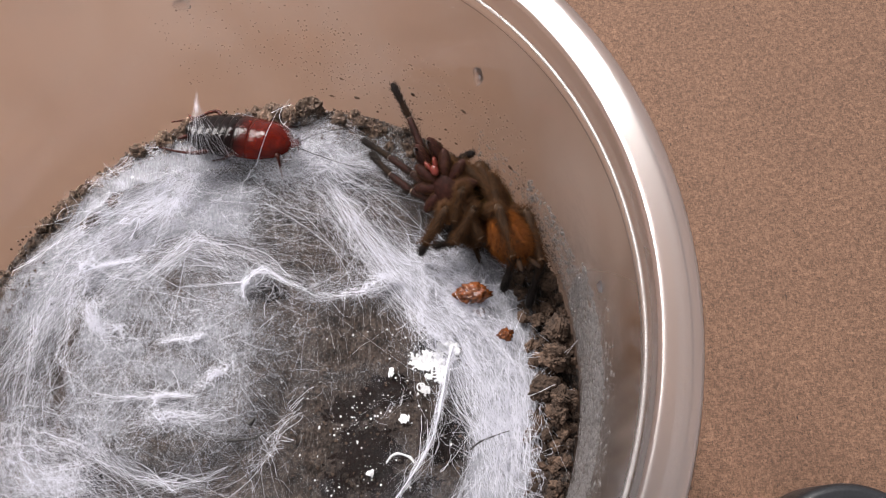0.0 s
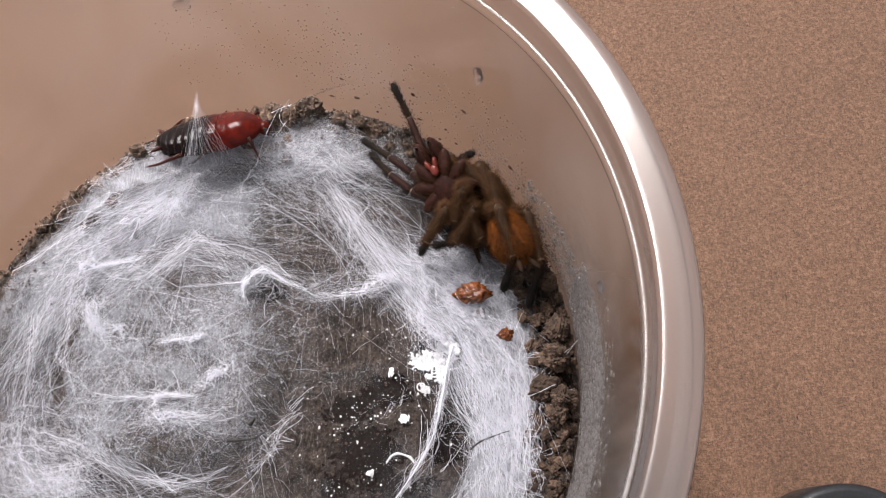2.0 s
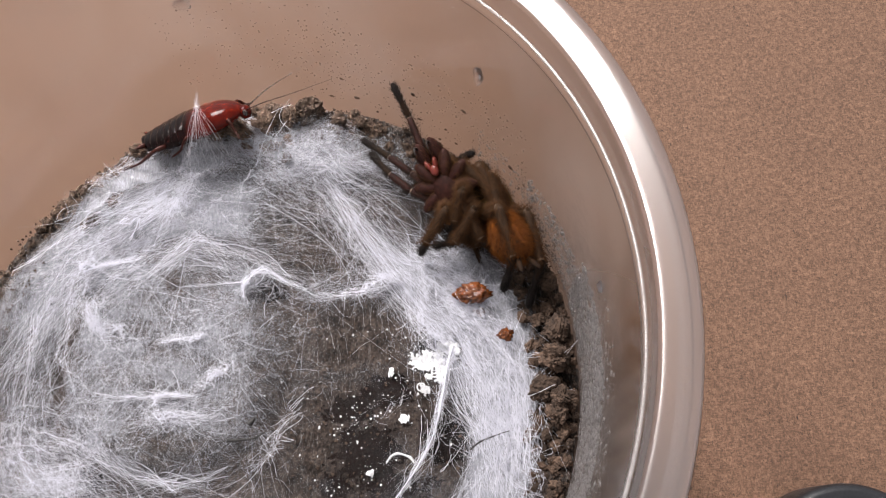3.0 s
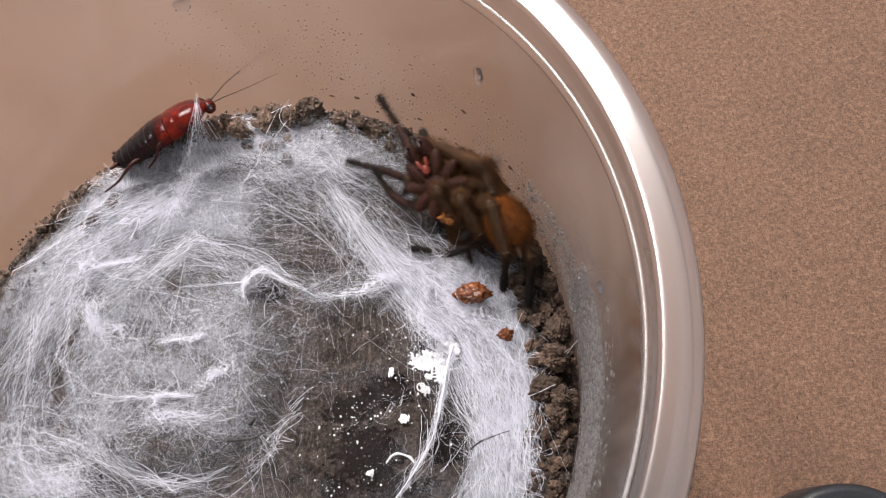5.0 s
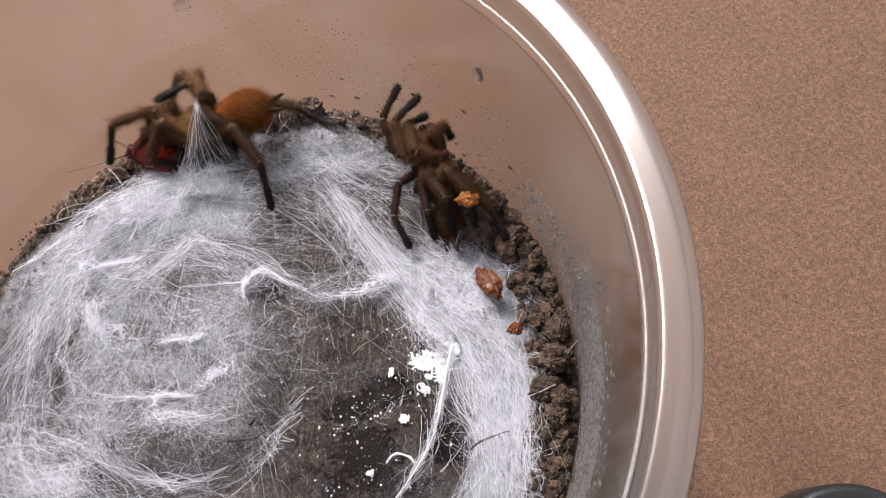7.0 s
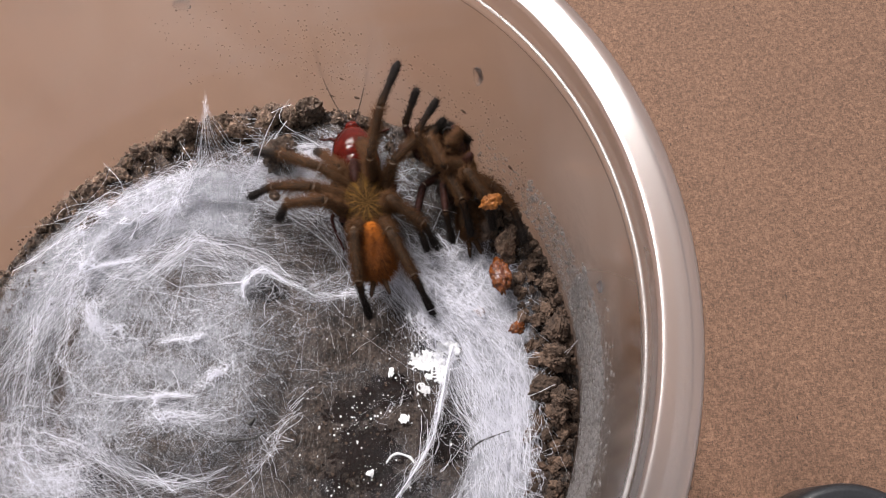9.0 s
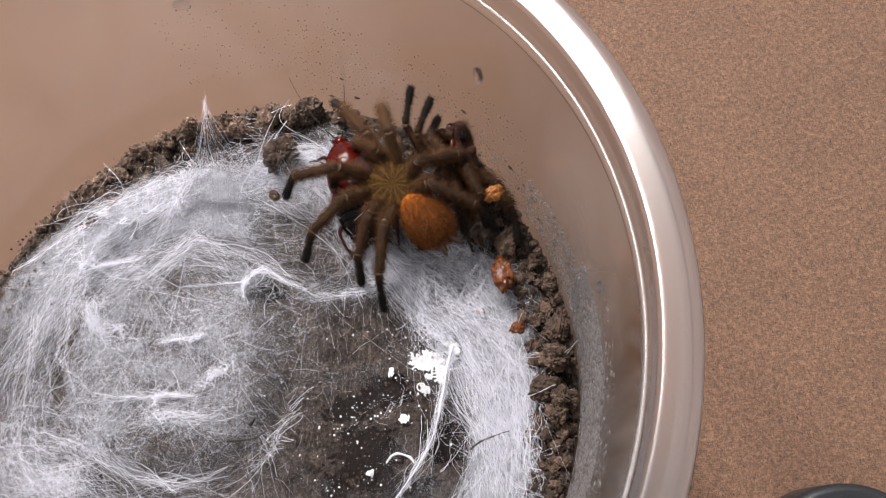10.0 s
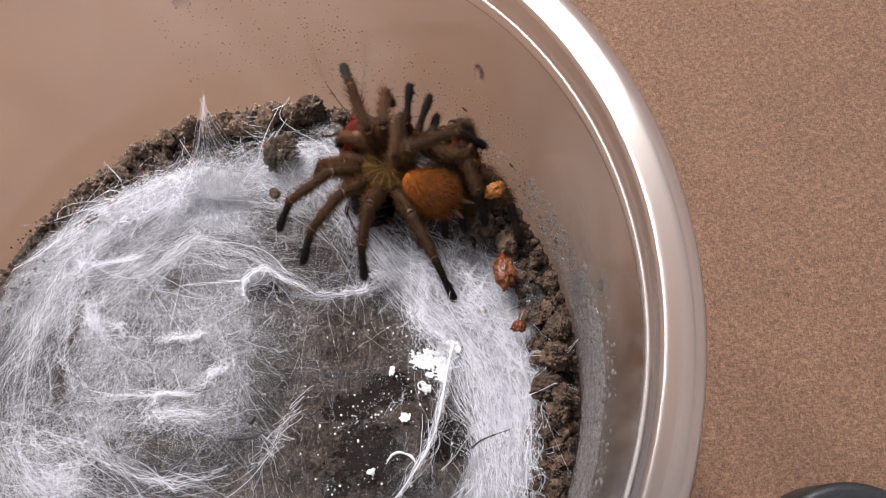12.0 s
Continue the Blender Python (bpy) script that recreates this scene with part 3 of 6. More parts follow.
# outer slope from the mound to the wall
bundle(main, (-40.1, 4.4, 33.0), (-14.8, 37.4, 33.0), 5.0, 4.0, 190, 0.020, 1.6, weight=3.2)
bundle(main, (-39.2, 20.7, 33.0), (-13.3, 37.3, 33.0), 2.8, 2.2, 110, 0.020, 1.2, weight=3.0)
bundle(main, (-34.0, 19.5, 33.0), (-5.2, 31.6, 33.0), 3.0, 3.0, 150, 0.024, 1.4, weight=2.0)
bundle(main, (-37.5, -9.7, 33.0), (-37.6, 17.7, 33.0), 4.0, 3.2, 140, 0.018, 1.4, weight=1.8)
bundle(main, (-31.1, 25.5, 33.0), (16.5, 21.5, 33.0), 2.6, 3.6, 120, 0.026, 2.2, weight=0.4)
bundle(main, (-17.4, 34.3, 33.0), (-4.6, 26.4, 33.0), 3.6, 3.6, 180, 0.028, 1.6, weight=2.8)
# fan towards the far wall and the right
bundle(main, (-9.5, 35.0, 33.0), (27.5, 20.0, 33.0), 3.5, 6.5, 90, 0.024, 2.0, weight=0.5)
bundle(main, (-3.0, 40.1, 33.0), (21.8, 33.3, 33.0), 2.6, 5.2, 170, 0.024, 1.6, weight=1.5)
bundle(main, (7.7, 43.3, 33.0), (23.6, 36.4, 33.0), 2.0, 3.4, 120, 0.026, 1.2, weight=1.3)
bundle(main, (-0.1, 41.0, 33.0), (15.7, 41.2, 33.0), 1.6, 1.6, 170, 0.028, 1.0, weight=1.3)
bundle(main, (-2.9, 38.4, 33.0), (16.5, 21.5, 33.0), 3.2, 5.0, 80, 0.026, 2.2, weight=0.5)
bundle(main, (8.4, 33.0, 33.0), (31.0, 7.9, 33.0), 3.0, 3.4, 70, 0.030, 1.6)
bundle(main, (12.3, 30.7, 33.0), (27.6, 8.0, 33.0), 0.7, 0.7, 26, 0.06, 0.8, weight=2)
# ridge threads
bundle(main, (-2.5, 14.5, 33.0), (0.8, 19.2, 33.0), 0.5, 0.5, 26, 0.05, 1.0, weight=2)
bundle(main, (0.4, 19.2, 33.0), (9.5, 14.1, 33.0), 0.4, 0.4, 24, 0.04, 1.0, weight=2)
bundle(main, (8.2, 14.3, 33.0), (21.3, 15.5, 33.0), 0.4, 0.6, 30, 0.04, 0.9, weight=2)
bundle(main, (-29.4, 19.0, 34.0), (-19.9, 20.6, 34.0), 0.4, 0.5, 30, 0.05, 0.6, weight=2)
bundle(main, (-20.4, 14.4, 35.0), (-11.7, 24.2, 34.0), 0.5, 0.5, 14, 0.05, 0.5)
bundle(main, (-12.7, 24.3, 34.0), (2.1, 18.7, 34.0), 0.9, 0.9, 45, 0.035, 1.2)
# the right-hand band
bundle(main, (21.2, 19.3, 33.0), (37.9, 5.9, 33.0), 3.2, 3.0, 220, 0.030, 1.6, weight=2.5)
bundle(main, (30.2, 8.8, 33.0), (41.4, -13.0, 33.0), 3.4, 2.6, 260, 0.046, 1.8, weight=2.2, stray=0.12)
bundle(main, (36.3, 9.5, 33.0), (42.0, -7.5, 33.0), 2.2, 1.6, 180, 0.032, 1.2, weight=1.2, stray=0.12)
bundle(main, (39.4, -1.0, 33.0), (35.6, -20.5, 33.0), 2.6, 4.0, 240, 0.046, 1.6, weight=2.4, stray=0.12)
bundle(main, (32.9, 20.8, 33.0), (37.9, 8.6, 33.0), 2.4, 2.0, 180, 0.030, 1.2, weight=1.5)
bundle(main, (24.9, 13.5, 33.0), (29.3, 6.2, 33.0), 0.8, 0.8, 50, 0.045, 0.8, weight=1.5)
# lower left
bundle(main, (-37.3, -6.3, 33.0), (-16.5, -16.4, 33.0), 5.0, 4.0, 170, 0.026, 1.8, weight=1.2)
bundle(main, (-30.6, -3.0, 33.0), (-0.2, -16.5, 33.0), 3.4, 2.6, 100, 0.024, 2.2)
bundle(main, (-38.7, -12.2, 33.0), (-21.8, -21.1, 33.0), 5.0, 4.0, 220, 0.026, 1.6, weight=1.0)
bundle(main, (-14.5, -14.9, 34.0), (6.1, -8.0, 34.0), 1.4, 1.0, 36, 0.026, 1.8, weight=0.6)
# over the mound
tangle(main, (-12.5, 5.0, 35.0), 19, 20, 380, 15.0, 0.018)
tangle(main, (-12.5, 5.0, 35.0), 18, 19, 420, 4.0, 0.018, 0.02)
for k in range(60):
    a, d = sr.uniform(0, 2 * np.pi), 18 * math.sqrt(sr.random())
    tangle(main, (MOUND[0] + d * math.cos(a), MOUND[1] + 1.5 + d * math.sin(a)), sr.uniform(0.5, 2.4), sr.uniform(0.4, 1.2), 14, 4.0, 0.026, 0.1)
tangle(main, (3.0, 5.1, 33.0), 3.5, 14, 160, 6.0, 0.022, 0.05)
tangle(main, (-27.8, -3.0, 33.0), 7, 14, 300, 6.0, 0.02)
# thin veil on the bare ground and droplets of thread everywhere
tangle(main, (17.0, 3.2, 32.0), 16, 12, 110, 5.0, 0.016, 0.1)
tangle(main, (24.3, -10.4, 32.0), 13, 11, 120, 4.0, 0.018, 0.1)
tangle(main, (18.3, 22.4, 33.0), 12, 8, 60, 9.0, 0.020)
tangle(main, (12.2, 33.8, 33.0), 13, 6, 180, 10.0, 0.022, 0.05)
bundle(main, (31.1, 9.5, 33.4), (41.1, -10.7, 33.4), 3.2, 2.2, 110, 0.046, 1.6, 0.9, weight=0.3, stray=0.12)
bundle(main, (37.8, 0.7, 33.4), (37.2, -19.8, 33.4), 3.0, 3.0, 80, 0.046, 1.6, 0.9, weight=0.3, stray=0.12)
bundle(main, (24.8, 20.0, 33.4), (37.1, 8.5, 33.4), 3.2, 2.6, 130, 0.040, 1.6, 0.9, weight=0.3)
bundle(main, (11.4, 32.6, 33.4), (31.1, 6.9, 33.4), 2.2, 1.6, 110, 0.048, 1.0, 0.9, weight=0.2)
bundle(main, (-2.0, 40.9, 33.4), (21.8, 32.1, 33.4), 2.2, 3.6, 100, 0.036, 1.4, 0.9, weight=0.2)
bundle(main, (-36.3, 22.5, 33.4), (-13.0, 36.0, 33.4), 2.6, 2.2, 130, 0.042, 1.2, 0.9, weight=0.2)
tangle(main, (37.6, -4.2, 33.0), 5, 14, 130, 6.0, 0.030, 0.05)
tangle(main, (35.4, 7.7, 33.0), 5, 5, 110, 5.0, 0.030, 0.05)
tangle(main, (26.0, 14.0, 33.0), 6, 7, 160, 7.0, 0.034, 0.05)
# crisp single threads on top
bundle(main, (-39.4, 4.3, 33.4), (-15.5, 36.2, 33.4), 5.0, 4.0, 150, 0.022, 1.0, 0.9, weight=0)
bundle(main, (-36.1, -14.7, 33.4), (-36.9, 15.5, 33.4), 4.0, 3.6, 90, 0.020, 1.0, 0.9, weight=0)
bundle(main, (-23.9, 3.4, 35.4), (-2.1, 10.0, 35.4), 9.0, 9.0, 70, 0.022, 2.0, 0.9, weight=0)
bundle(main, (-16.5, -8.6, 35.4), (-6.7, 18.6, 35.4), 8.0, 8.0, 70, 0.022, 2.0, 0.9, weight=0)

web = tagged(new("spider_web"), "dense white silk web spread over the soil mound", "spider web")
v, f = threads([l for l, _ in main], [r for _, r in main])
tagged(raw("silk_threads", v, f, MAT["silk"], web, "fine crossing white silk threads"), kind="stuff")


def blurred(d, times):
    for _ in range(times):
        d = (d + np.roll(d, 1, 0) + np.roll(d, -1, 0) + np.roll(d, 1, 1) + np.roll(d, -1, 1)) / 5
    return d


thick = blurred(density, 3)
thick = np.clip(thick / 7.0, 0, 1.0) ** 0.9


def thickness_at(x, y):
    u, w = (x + 52) / DENS_STEP - 0.5, (y + 52) / DENS_STEP - 0.5
    i, j = min(DENS_N - 2, max(0, int(u))), min(DENS_N - 2, max(0, int(w)))
    a, b = u - i, w - j
    return (thick[i, j] * (1 - a) + thick[i + 1, j] * a) * (1 - b) + (thick[i, j + 1] * (1 - a) + thick[i + 1, j + 1] * a) * b


def silk_sheet(name, radius, lift, gain, parent, label):
    v, f = disc_grid(radius, 0.4, lambda x, y: web_z(x, y) + lift + 0.35 * noise.noise((x / 1.7, y / 1.7, 3 + lift)))
    v = np.array(v)
    t = np.array([(thickness_at(x, y) * 0.45 + veil(x, y)) * gain * (1 - 0.85 * bare(x, y)) * smooth01((silk_edge(x, y) - math.hypot(x, y)) / 1.6) for x, y, _ in v])
    keep = [q for q in f if max(t[k] for k in q) > 0.03]
    ob = raw(name, v, keep, MAT["sheet"], parent, label)
    at = ob.data.attributes.new("thickness", "FLOAT", "POINT")
    at.data.foreach_set("value", t)
    return ob


# dense clumps of silk: place, half sizes, weight
CLUMPS = (((32.9, 16.8), 3.5, 3.5, 0.90), ((36.3, 10.3), 3.0, 3.0, 0.90), ((-26.2, 11.0), 1.6, 1.8, 0.95), ((-23.9, 8.3), 1.5, 0.8, 0.90), ((-17.3, 5.2), 1.8, 0.8, 0.50), ((-10.2, 6.4), 2.2, 0.8, 0.50), ((-11.4, -4.9), 3.2, 1.0, 0.75), ((-5.1, 1.4), 1.4, 1.1, 0.80), ((-8.2, -2.0), 2.4, 0.5, 0.70), ((-19.5, 13.1), 2.6, 3.0, 0.35), ((-22.5, 26.5), 5.0, 1.2, 0.50), ((-16.2, 30.3), 3.5, 2.6, 0.45), ((-30.8, -14.8), 5.0, 2.5, 0.45), ((39.5, -9.9), 1.8, 5.0, 0.60), ((35.4, 6.8), 2.6, 2.6, 0.50), ((37.7, -1.8), 2.0, 4.0, 0.45))


def veil(x, y):
    """Matted silk beyond what the single threads give: slope, fan, band, mound and a thin cover on the ground."""
    r, turn, d = math.hypot(x, y), math.degrees(math.atan2(y, x)), math.hypot(x - MOUND[0], (y - MOUND[1]) / 1.05)
    around = math.atan2(y - MOUND[1], x - MOUND[0])
    streak = 1 + 0.55 * noise.noise((around * 3.0, d / 1.1, 3)) + 0.35 * noise.noise((around * 6.0, d / 0.5, 7))
    slope = 0.75 * smooth01((d - 20.6) / 2.2) * smooth01((3 - x) / 12) * (0.25 + 0.75 * smooth01((y - 2) / 22)) * smooth01((y + 9) / 8) * streak
    fan = 0.5 * math.exp(-((x - 9) / 13) ** 2 - ((y - 38.5) / 4.2) ** 2) * (1 + 0.5 * noise.noise((x / 5, y / 1.2, 2)))
    band = 1.15 * math.exp(-((r - 39.6) / 4.2) ** 4) * smooth01((31 - turn) / 10) * smooth01((turn + 60) / 20) * (1 + 0.6 * noise.noise((r / 0.8, turn / 9, 6)) + 0.3 * noise.noise((r / 0.4, turn / 5, 8)))
    apron = 0.55 * math.exp(-((x + 7) / 7.5) ** 2 - ((y - 36) / 4) ** 2) * streak
    shelf = 0.36 * math.exp(-((x - 27) / 7) ** 2 - ((y - 18) / 6) ** 2)
    mound = 0.34 * (1 - smooth01((d - 15.5) / 5)) * (1 + 1.1 * noise.noise((x / 4.5, y / 3.2, 1)) + 0.5 * noise.noise((x / 1.6, y / 1.2, 4)))
    pillar = 0.18 * math.exp(-((x - 0.2) / 2.6) ** 2 - ((y - 6) / 9) ** 2)
    low = 0.13 * smooth01((-x - 14) / 10) * smooth01((-y - 4) / 8) * (1 + 0.5 * noise.noise((x / 2, y / 5, 9)))
    ground = 0.07 * (1 + 0.8 * noise.noise((x / 6, y / 6, 12)))
    clump = max(k * math.exp(-((x - q[0]) / a) ** 2 - ((y - q[1]) / b) ** 2) for q, a, b, k in CLUMPS)
    return max(slope, apron, fan, band, shelf, mound, pillar, low, ground, clump * (1 + 0.6 * noise.noise((x, y, 3))), 0.0)


silk_sheet("silk_sheet", 48.0, -0.1, 0.85, web, "milky sheet of matted silk")
silk_sheet("silk_sheet", 48.0, 0.35, 0.55, web, "milky sheet of matted silk")


def strand(points, r, parent, name="strand", material=None, sides=6, taper=0.5):
    """A thicker rope along a smooth line through points."""
    pts = [Vector(p) for p in points]
    line = []
    for i in range(len(pts) - 1):
        p0, p1, p2, p3 = pts[max(0, i - 1)], pts[i], pts[i + 1], pts[min(len(pts) - 1, i + 2)]
        for k in range(6):
            t = k / 6
            line.append(0.5 * ((2 * p1) + (p2 - p0) * t + (2 * p0 - 5 * p1 + 4 * p2 - p3) * t * t + (3 * p1 - p0 - 3 * p2 + p3) * t ** 3))
    line.append(pts[-1])
    v, f = [], []
    for i, p in enumerate(line):
        t = (line[min(i + 1, len(line) - 1)] - line[max(0, i - 1)]).normalized()
        s = t.cross(Vector((0.02, 0.03, 1))).normalized()
        u = s.cross(t)
        size = np.interp(i / (len(line) - 1) * (len(r) - 1), range(len(r)), r) if isinstance(r, tuple) else r * (1 - taper * i / len(line))
        q = size * (1 + 0.2 * noise.noise(p * 0.9))
        v += [p + (s * math.cos(6.283 * k / sides) + u * math.sin(6.283 * k / sides)) * q for k in range(sides)]
    for i in range(len(line) - 1):
        f += [(i * sides + k, i * sides + (k + 1) % sides, (i + 1) * sides + (k + 1) % sides, (i + 1) * sides + k) for k in range(sides)]
    f += [tuple(range(sides - 1, -1, -1)), tuple(range((len(line) - 1) * sides, len(line) * sides))]
    return raw(name, [tuple(p) for p in v], f, material or MAT["silk"], parent)


RIBBON = [(31.2, 5.0, 33.2), (30.5, 2.6, 33.2), (29.9, -0.8, 33.2), (29.4, -3.5, 33.2), (28.9, -5.9, 33.2), (28.2, -8.3, 33.2), (26.8, -11.2, 33.2), (25.2, -13.8, 33.2), (22.9, -17.0, 33.2)]
strand(RIBBON, (0.28, 0.2, 0.15, 0.2, 0.10, 0.08, 0.16, 0.09, 0.06), web)
strand([(-2.0, 13.7, 34.0), (-2.1, 16.5, 34.0), (-0.6, 17.7, 34.0), (1.2, 18.6, 34.0), (4.0, 16.4, 33.5), (8.1, 14.9, 33.0)], 0.06, web)
strand([(-29.3, 18.8, 34.0), (-26.3, 19.7, 34.5), (-22.7, 19.7, 35.0), (-19.4, 20.4, 35.0)], 0.13, web)


# long taut threads across the mound
for a, b in (((-17.0, 13.4, 35.4), (-10.9, 23.6, 34.4)), ((-11.9, 14.9, 35.6), (-2.1, 15.9, 35.0)), ((-20.9, 15.1, 35.2), (-3.7, 12.1, 35.4)), ((-12.5, 7.9, 36.0), (-11.8, 24.3, 34.4)), ((-25.0, 9.3, 35.4), (-16.7, 18.1, 35.0)),
             ((-8.9, 4.7, 36.0), (-17.4, 16.1, 35.4)), ((-4.6, 17.8, 34.6), (-8.3, 22.7, 34.4)), ((-1.5, 11.5, 34.8), (-7.1, 7.8, 35.8)), ((3.2, 10.4, 33.6), (-1.0, 6.1, 34.8)), ((-21.0, 19.3, 35.0), (-2.2, 10.1, 35.0))):
    a, b = Vector(a), Vector(b)
    strand([a, (a * 2 + b) / 3 + Vector((0.2, 0.15, 0.12)), (a + b * 2) / 3 + Vector((0.05, -0.2, 0.15)), b], 0.03, web, "taut_thread", None, 4, 0.4)


def frayed(points, count, spread, thick=1.0):
    """Many fine threads wandering along a rope."""
    own = []
    pts = np.array(points, float)
    u = np.linspace(0, len(pts) - 1, 15)
    path = np.column_stack([np.interp(u, np.arange(len(pts)), pts[:, k]) for k in range(3)])
    for _ in range(2):
        path[1:-1] = (path[:-2] + 2 * path[1:-1] + path[2:]) / 4
    s = np.linspace(0, 1, STEPS)[:, None]
    for _ in range(int(count * 0.5)):
        i = sr.integers(0, 11)
        seg = path[i:i + sr.integers(3, 8)]
        w = np.linspace(0, len(seg) - 1, STEPS)
        line = np.column_stack([np.interp(w, np.arange(len(seg)), seg[:, k]) for k in range(3)])
        flat = np.array([1.0, 1.0, 0.35])
        wide = spread * (1.0 if sr.random() < 0.7 else 2.6)
        line = line + flat * wide * (sr.normal(size=3) * 0.6 + sr.normal(size=3) * (s - 0.5) * 1.6 + sr.normal(size=3) * 0.7 * np.sin(s * sr.uniform(3, 9) + sr.uniform(0, 6)))
        line[:, :2] += wiggle(0.16)
        line[:, 2] = np.maximum(line[:, 2], [soil_shape(x, y) + 0.3 for x, y in line[:, :2]])
        own.append((line, thick * (sr.uniform(0.007, 0.015) if sr.random() < 0.75 else sr.uniform(0.017, 0.034))))
    v, f = threads([l for l, _ in own], [r for _, r in own])
    return tagged(raw("frayed_threads", v, f, MAT["silk"], web), kind="stuff")


frayed(RIBBON, 240, 0.35, 1.0)
frayed([(25.4, 11.1, 33.4), (27.6, 7.0, 33.4), (31.3, 4.9, 33.4)], 91, 0.40, 1.2)
frayed([(9.6, 14.0, 33.2), (13.3, 13.7, 33.2), (16.8, 14.2, 33.2), (21.3, 15.0, 33.2)], 78, 0.35, 1.2)
frayed([(16.0, 13.7, 33.4), (19.3, 16.4, 33.4), (21.3, 17.2, 33.4), (19.1, 14.0, 33.4)], 78, 0.50, 1.4)
frayed([(-1.1, 11.7, 34.2), (-2.2, 14.1, 34.2), (-2.1, 16.9, 34.2), (1.1, 18.7, 34.2), (3.8, 16.2, 34.2), (8.5, 14.4, 34.2)], 117, 0.30, 1.1)
frayed([(-30.0, 19.9, 34.8), (-26.6, 19.5, 34.8), (-24.2, 19.8, 34.8), (-20.0, 20.5, 34.8)], 117, 0.30, 1.3)
frayed([(9.6, 30.5, 33.6), (16.6, 22.2, 33.6), (22.2, 17.1, 33.6), (26.1, 11.0, 33.6)], 76, 1.60, 1.3)
frayed([(11.7, 28.4, 33.6), (20.3, 20.1, 33.6), (25.8, 15.1, 33.6), (30.2, 9.5, 33.6)], 64, 1.60, 1.3)
frayed([(-27.7, 13.7, 35.2), (-26.2, 10.8, 35.2), (-24.4, 8.2, 35.2), (-21.7, 8.6, 35.2)], 195, 0.80, 1.2)
frayed([(-27.2, 10.8, 35.2), (-24.0, 8.9, 35.2), (-20.9, 9.7, 35.2), (-20.5, 6.9, 35.2)], 78, 0.60, 1.2)
frayed([(-14.6, 5.6, 35.6), (-12.5, 6.8, 35.6), (-8.8, 6.5, 35.6), (-6.7, 7.4, 35.6)], 91, 0.40, 1.1)
frayed([(-26.5, -2.2, 35.4), (-20.2, -2.6, 35.4), (-14.9, -2.2, 35.4), (-7.4, -2.3, 35.4), (-6.7, -0.5, 35.4)], 104, 0.35, 1.0)
frayed([(-13.7, -3.8, 35.6), (-13.5, -2.1, 35.6), (-11.2, -2.1, 35.6), (-7.3, -2.4, 35.6)], 78, 0.25, 1.3)
frayed([(-14.5, -6.6, 35.6), (-13.4, -5.4, 35.6), (-10.8, -5.1, 35.6), (-6.4, -6.0, 35.6), (-2.2, -4.6, 35.6)], 143, 0.70, 1.1)
frayed([(-7.0, -1.3, 35.4), (-5.5, 0.8, 35.4), (-3.4, 1.6, 35.4), (-2.2, 2.4, 35.4)], 117, 0.60, 1.3)
frayed([(-31.6, -7.9, 34.2), (-25.2, -8.4, 34.2), (-20.2, -11.3, 34.2), (-15.0, -14.0, 34.2), (-8.4, -15.2, 34.2), (-1.8, -13.9, 34.2)], 169, 0.70, 1.0)
frayed([(-38.7, -6.4, 33.6), (-32.4, -9.9, 33.6), (-26.2, -14.0, 33.6), (-24.9, -16.6, 33.6)], 169, 2.00, 1.0)
frayed([(-37.5, -11.4, 33.6), (-32.3, -14.8, 33.6), (-26.8, -15.6, 33.6), (-23.4, -14.8, 33.6)], 169, 1.60, 1.1)
frayed([(1.5, -13.9, 33.8), (4.1, -10.3, 33.8), (5.6, -7.5, 33.8), (8.3, -4.0, 33.8)], 70, 0.80, 0.9)
frayed([(-27.3, 19.7, 34.4), (-18.8, 14.6, 34.4), (-13.3, 23.1, 34.4), (-11.1, 24.6, 34.4), (-5.5, 21.8, 34.4), (-0.6, 19.6, 34.4), (4.4, 15.6, 34.4)], 91, 0.50, 0.9)
frayed([(-12.8, 14.8, 35.2), (-9.1, 15.2, 35.2), (-5.0, 15.4, 35.2), (-1.8, 15.6, 35.2)], 26, 0.20, 1.1)
frayed([(-31.0, 19.1, 33.8), (-30.7, 14.2, 33.8), (-30.8, 9.5, 33.8), (-30.5, 3.9, 33.8), (-27.6, -1.4, 33.8)], 143, 0.80, 0.9)
frayed([(-38.8, 3.2, 33.8), (-36.2, 8.7, 33.8), (-32.7, 15.2, 33.8), (-29.2, 23.0, 33.8), (-22.9, 26.8, 33.8)], 156, 1.60, 1.0)
frayed([(-35.4, 24.3, 33.8), (-28.4, 29.7, 33.8), (-20.5, 30.4, 33.8), (-13.0, 33.7, 33.8)], 208, 1.50, 1.1)
frayed([(-17.6, 25.4, 34.2), (-15.4, 30.4, 34.2), (-13.0, 35.6, 34.2), (-11.4, 38.8, 34.2)], 169, 1.40, 1.0)
frayed([(32.8, 5.9, 33.6), (35.3, 0.7, 33.6), (36.8, -6.0, 33.6), (37.4, -13.8, 33.6), (38.9, -17.0, 33.6)], 208, 1.30, 1.2)
frayed([(35.4, 7.5, 33.8), (39.5, 2.2, 33.8), (41.7, -4.5, 33.8), (41.1, -10.8, 33.8), (41.2, -16.9, 33.8)], 234, 1.10, 1.2)
frayed([(30.3, 13.1, 33.8), (35.4, 8.4, 33.8), (40.0, 4.8, 33.8), (43.0, -2.0, 33.8)], 169, 1.00, 1.2)
frayed([(25.9, 7.0, 33.6), (26.3, 9.6, 33.6), (27.2, 13.2, 33.6), (25.8, 17.9, 33.6)], 91, 0.60, 1.1)
frayed([(22.4, 2.9, 32.6), (24.2, -1.4, 32.6), (22.5, -3.9, 32.6), (20.1, -6.3, 32.6)], 23, 0.30, 0.8)
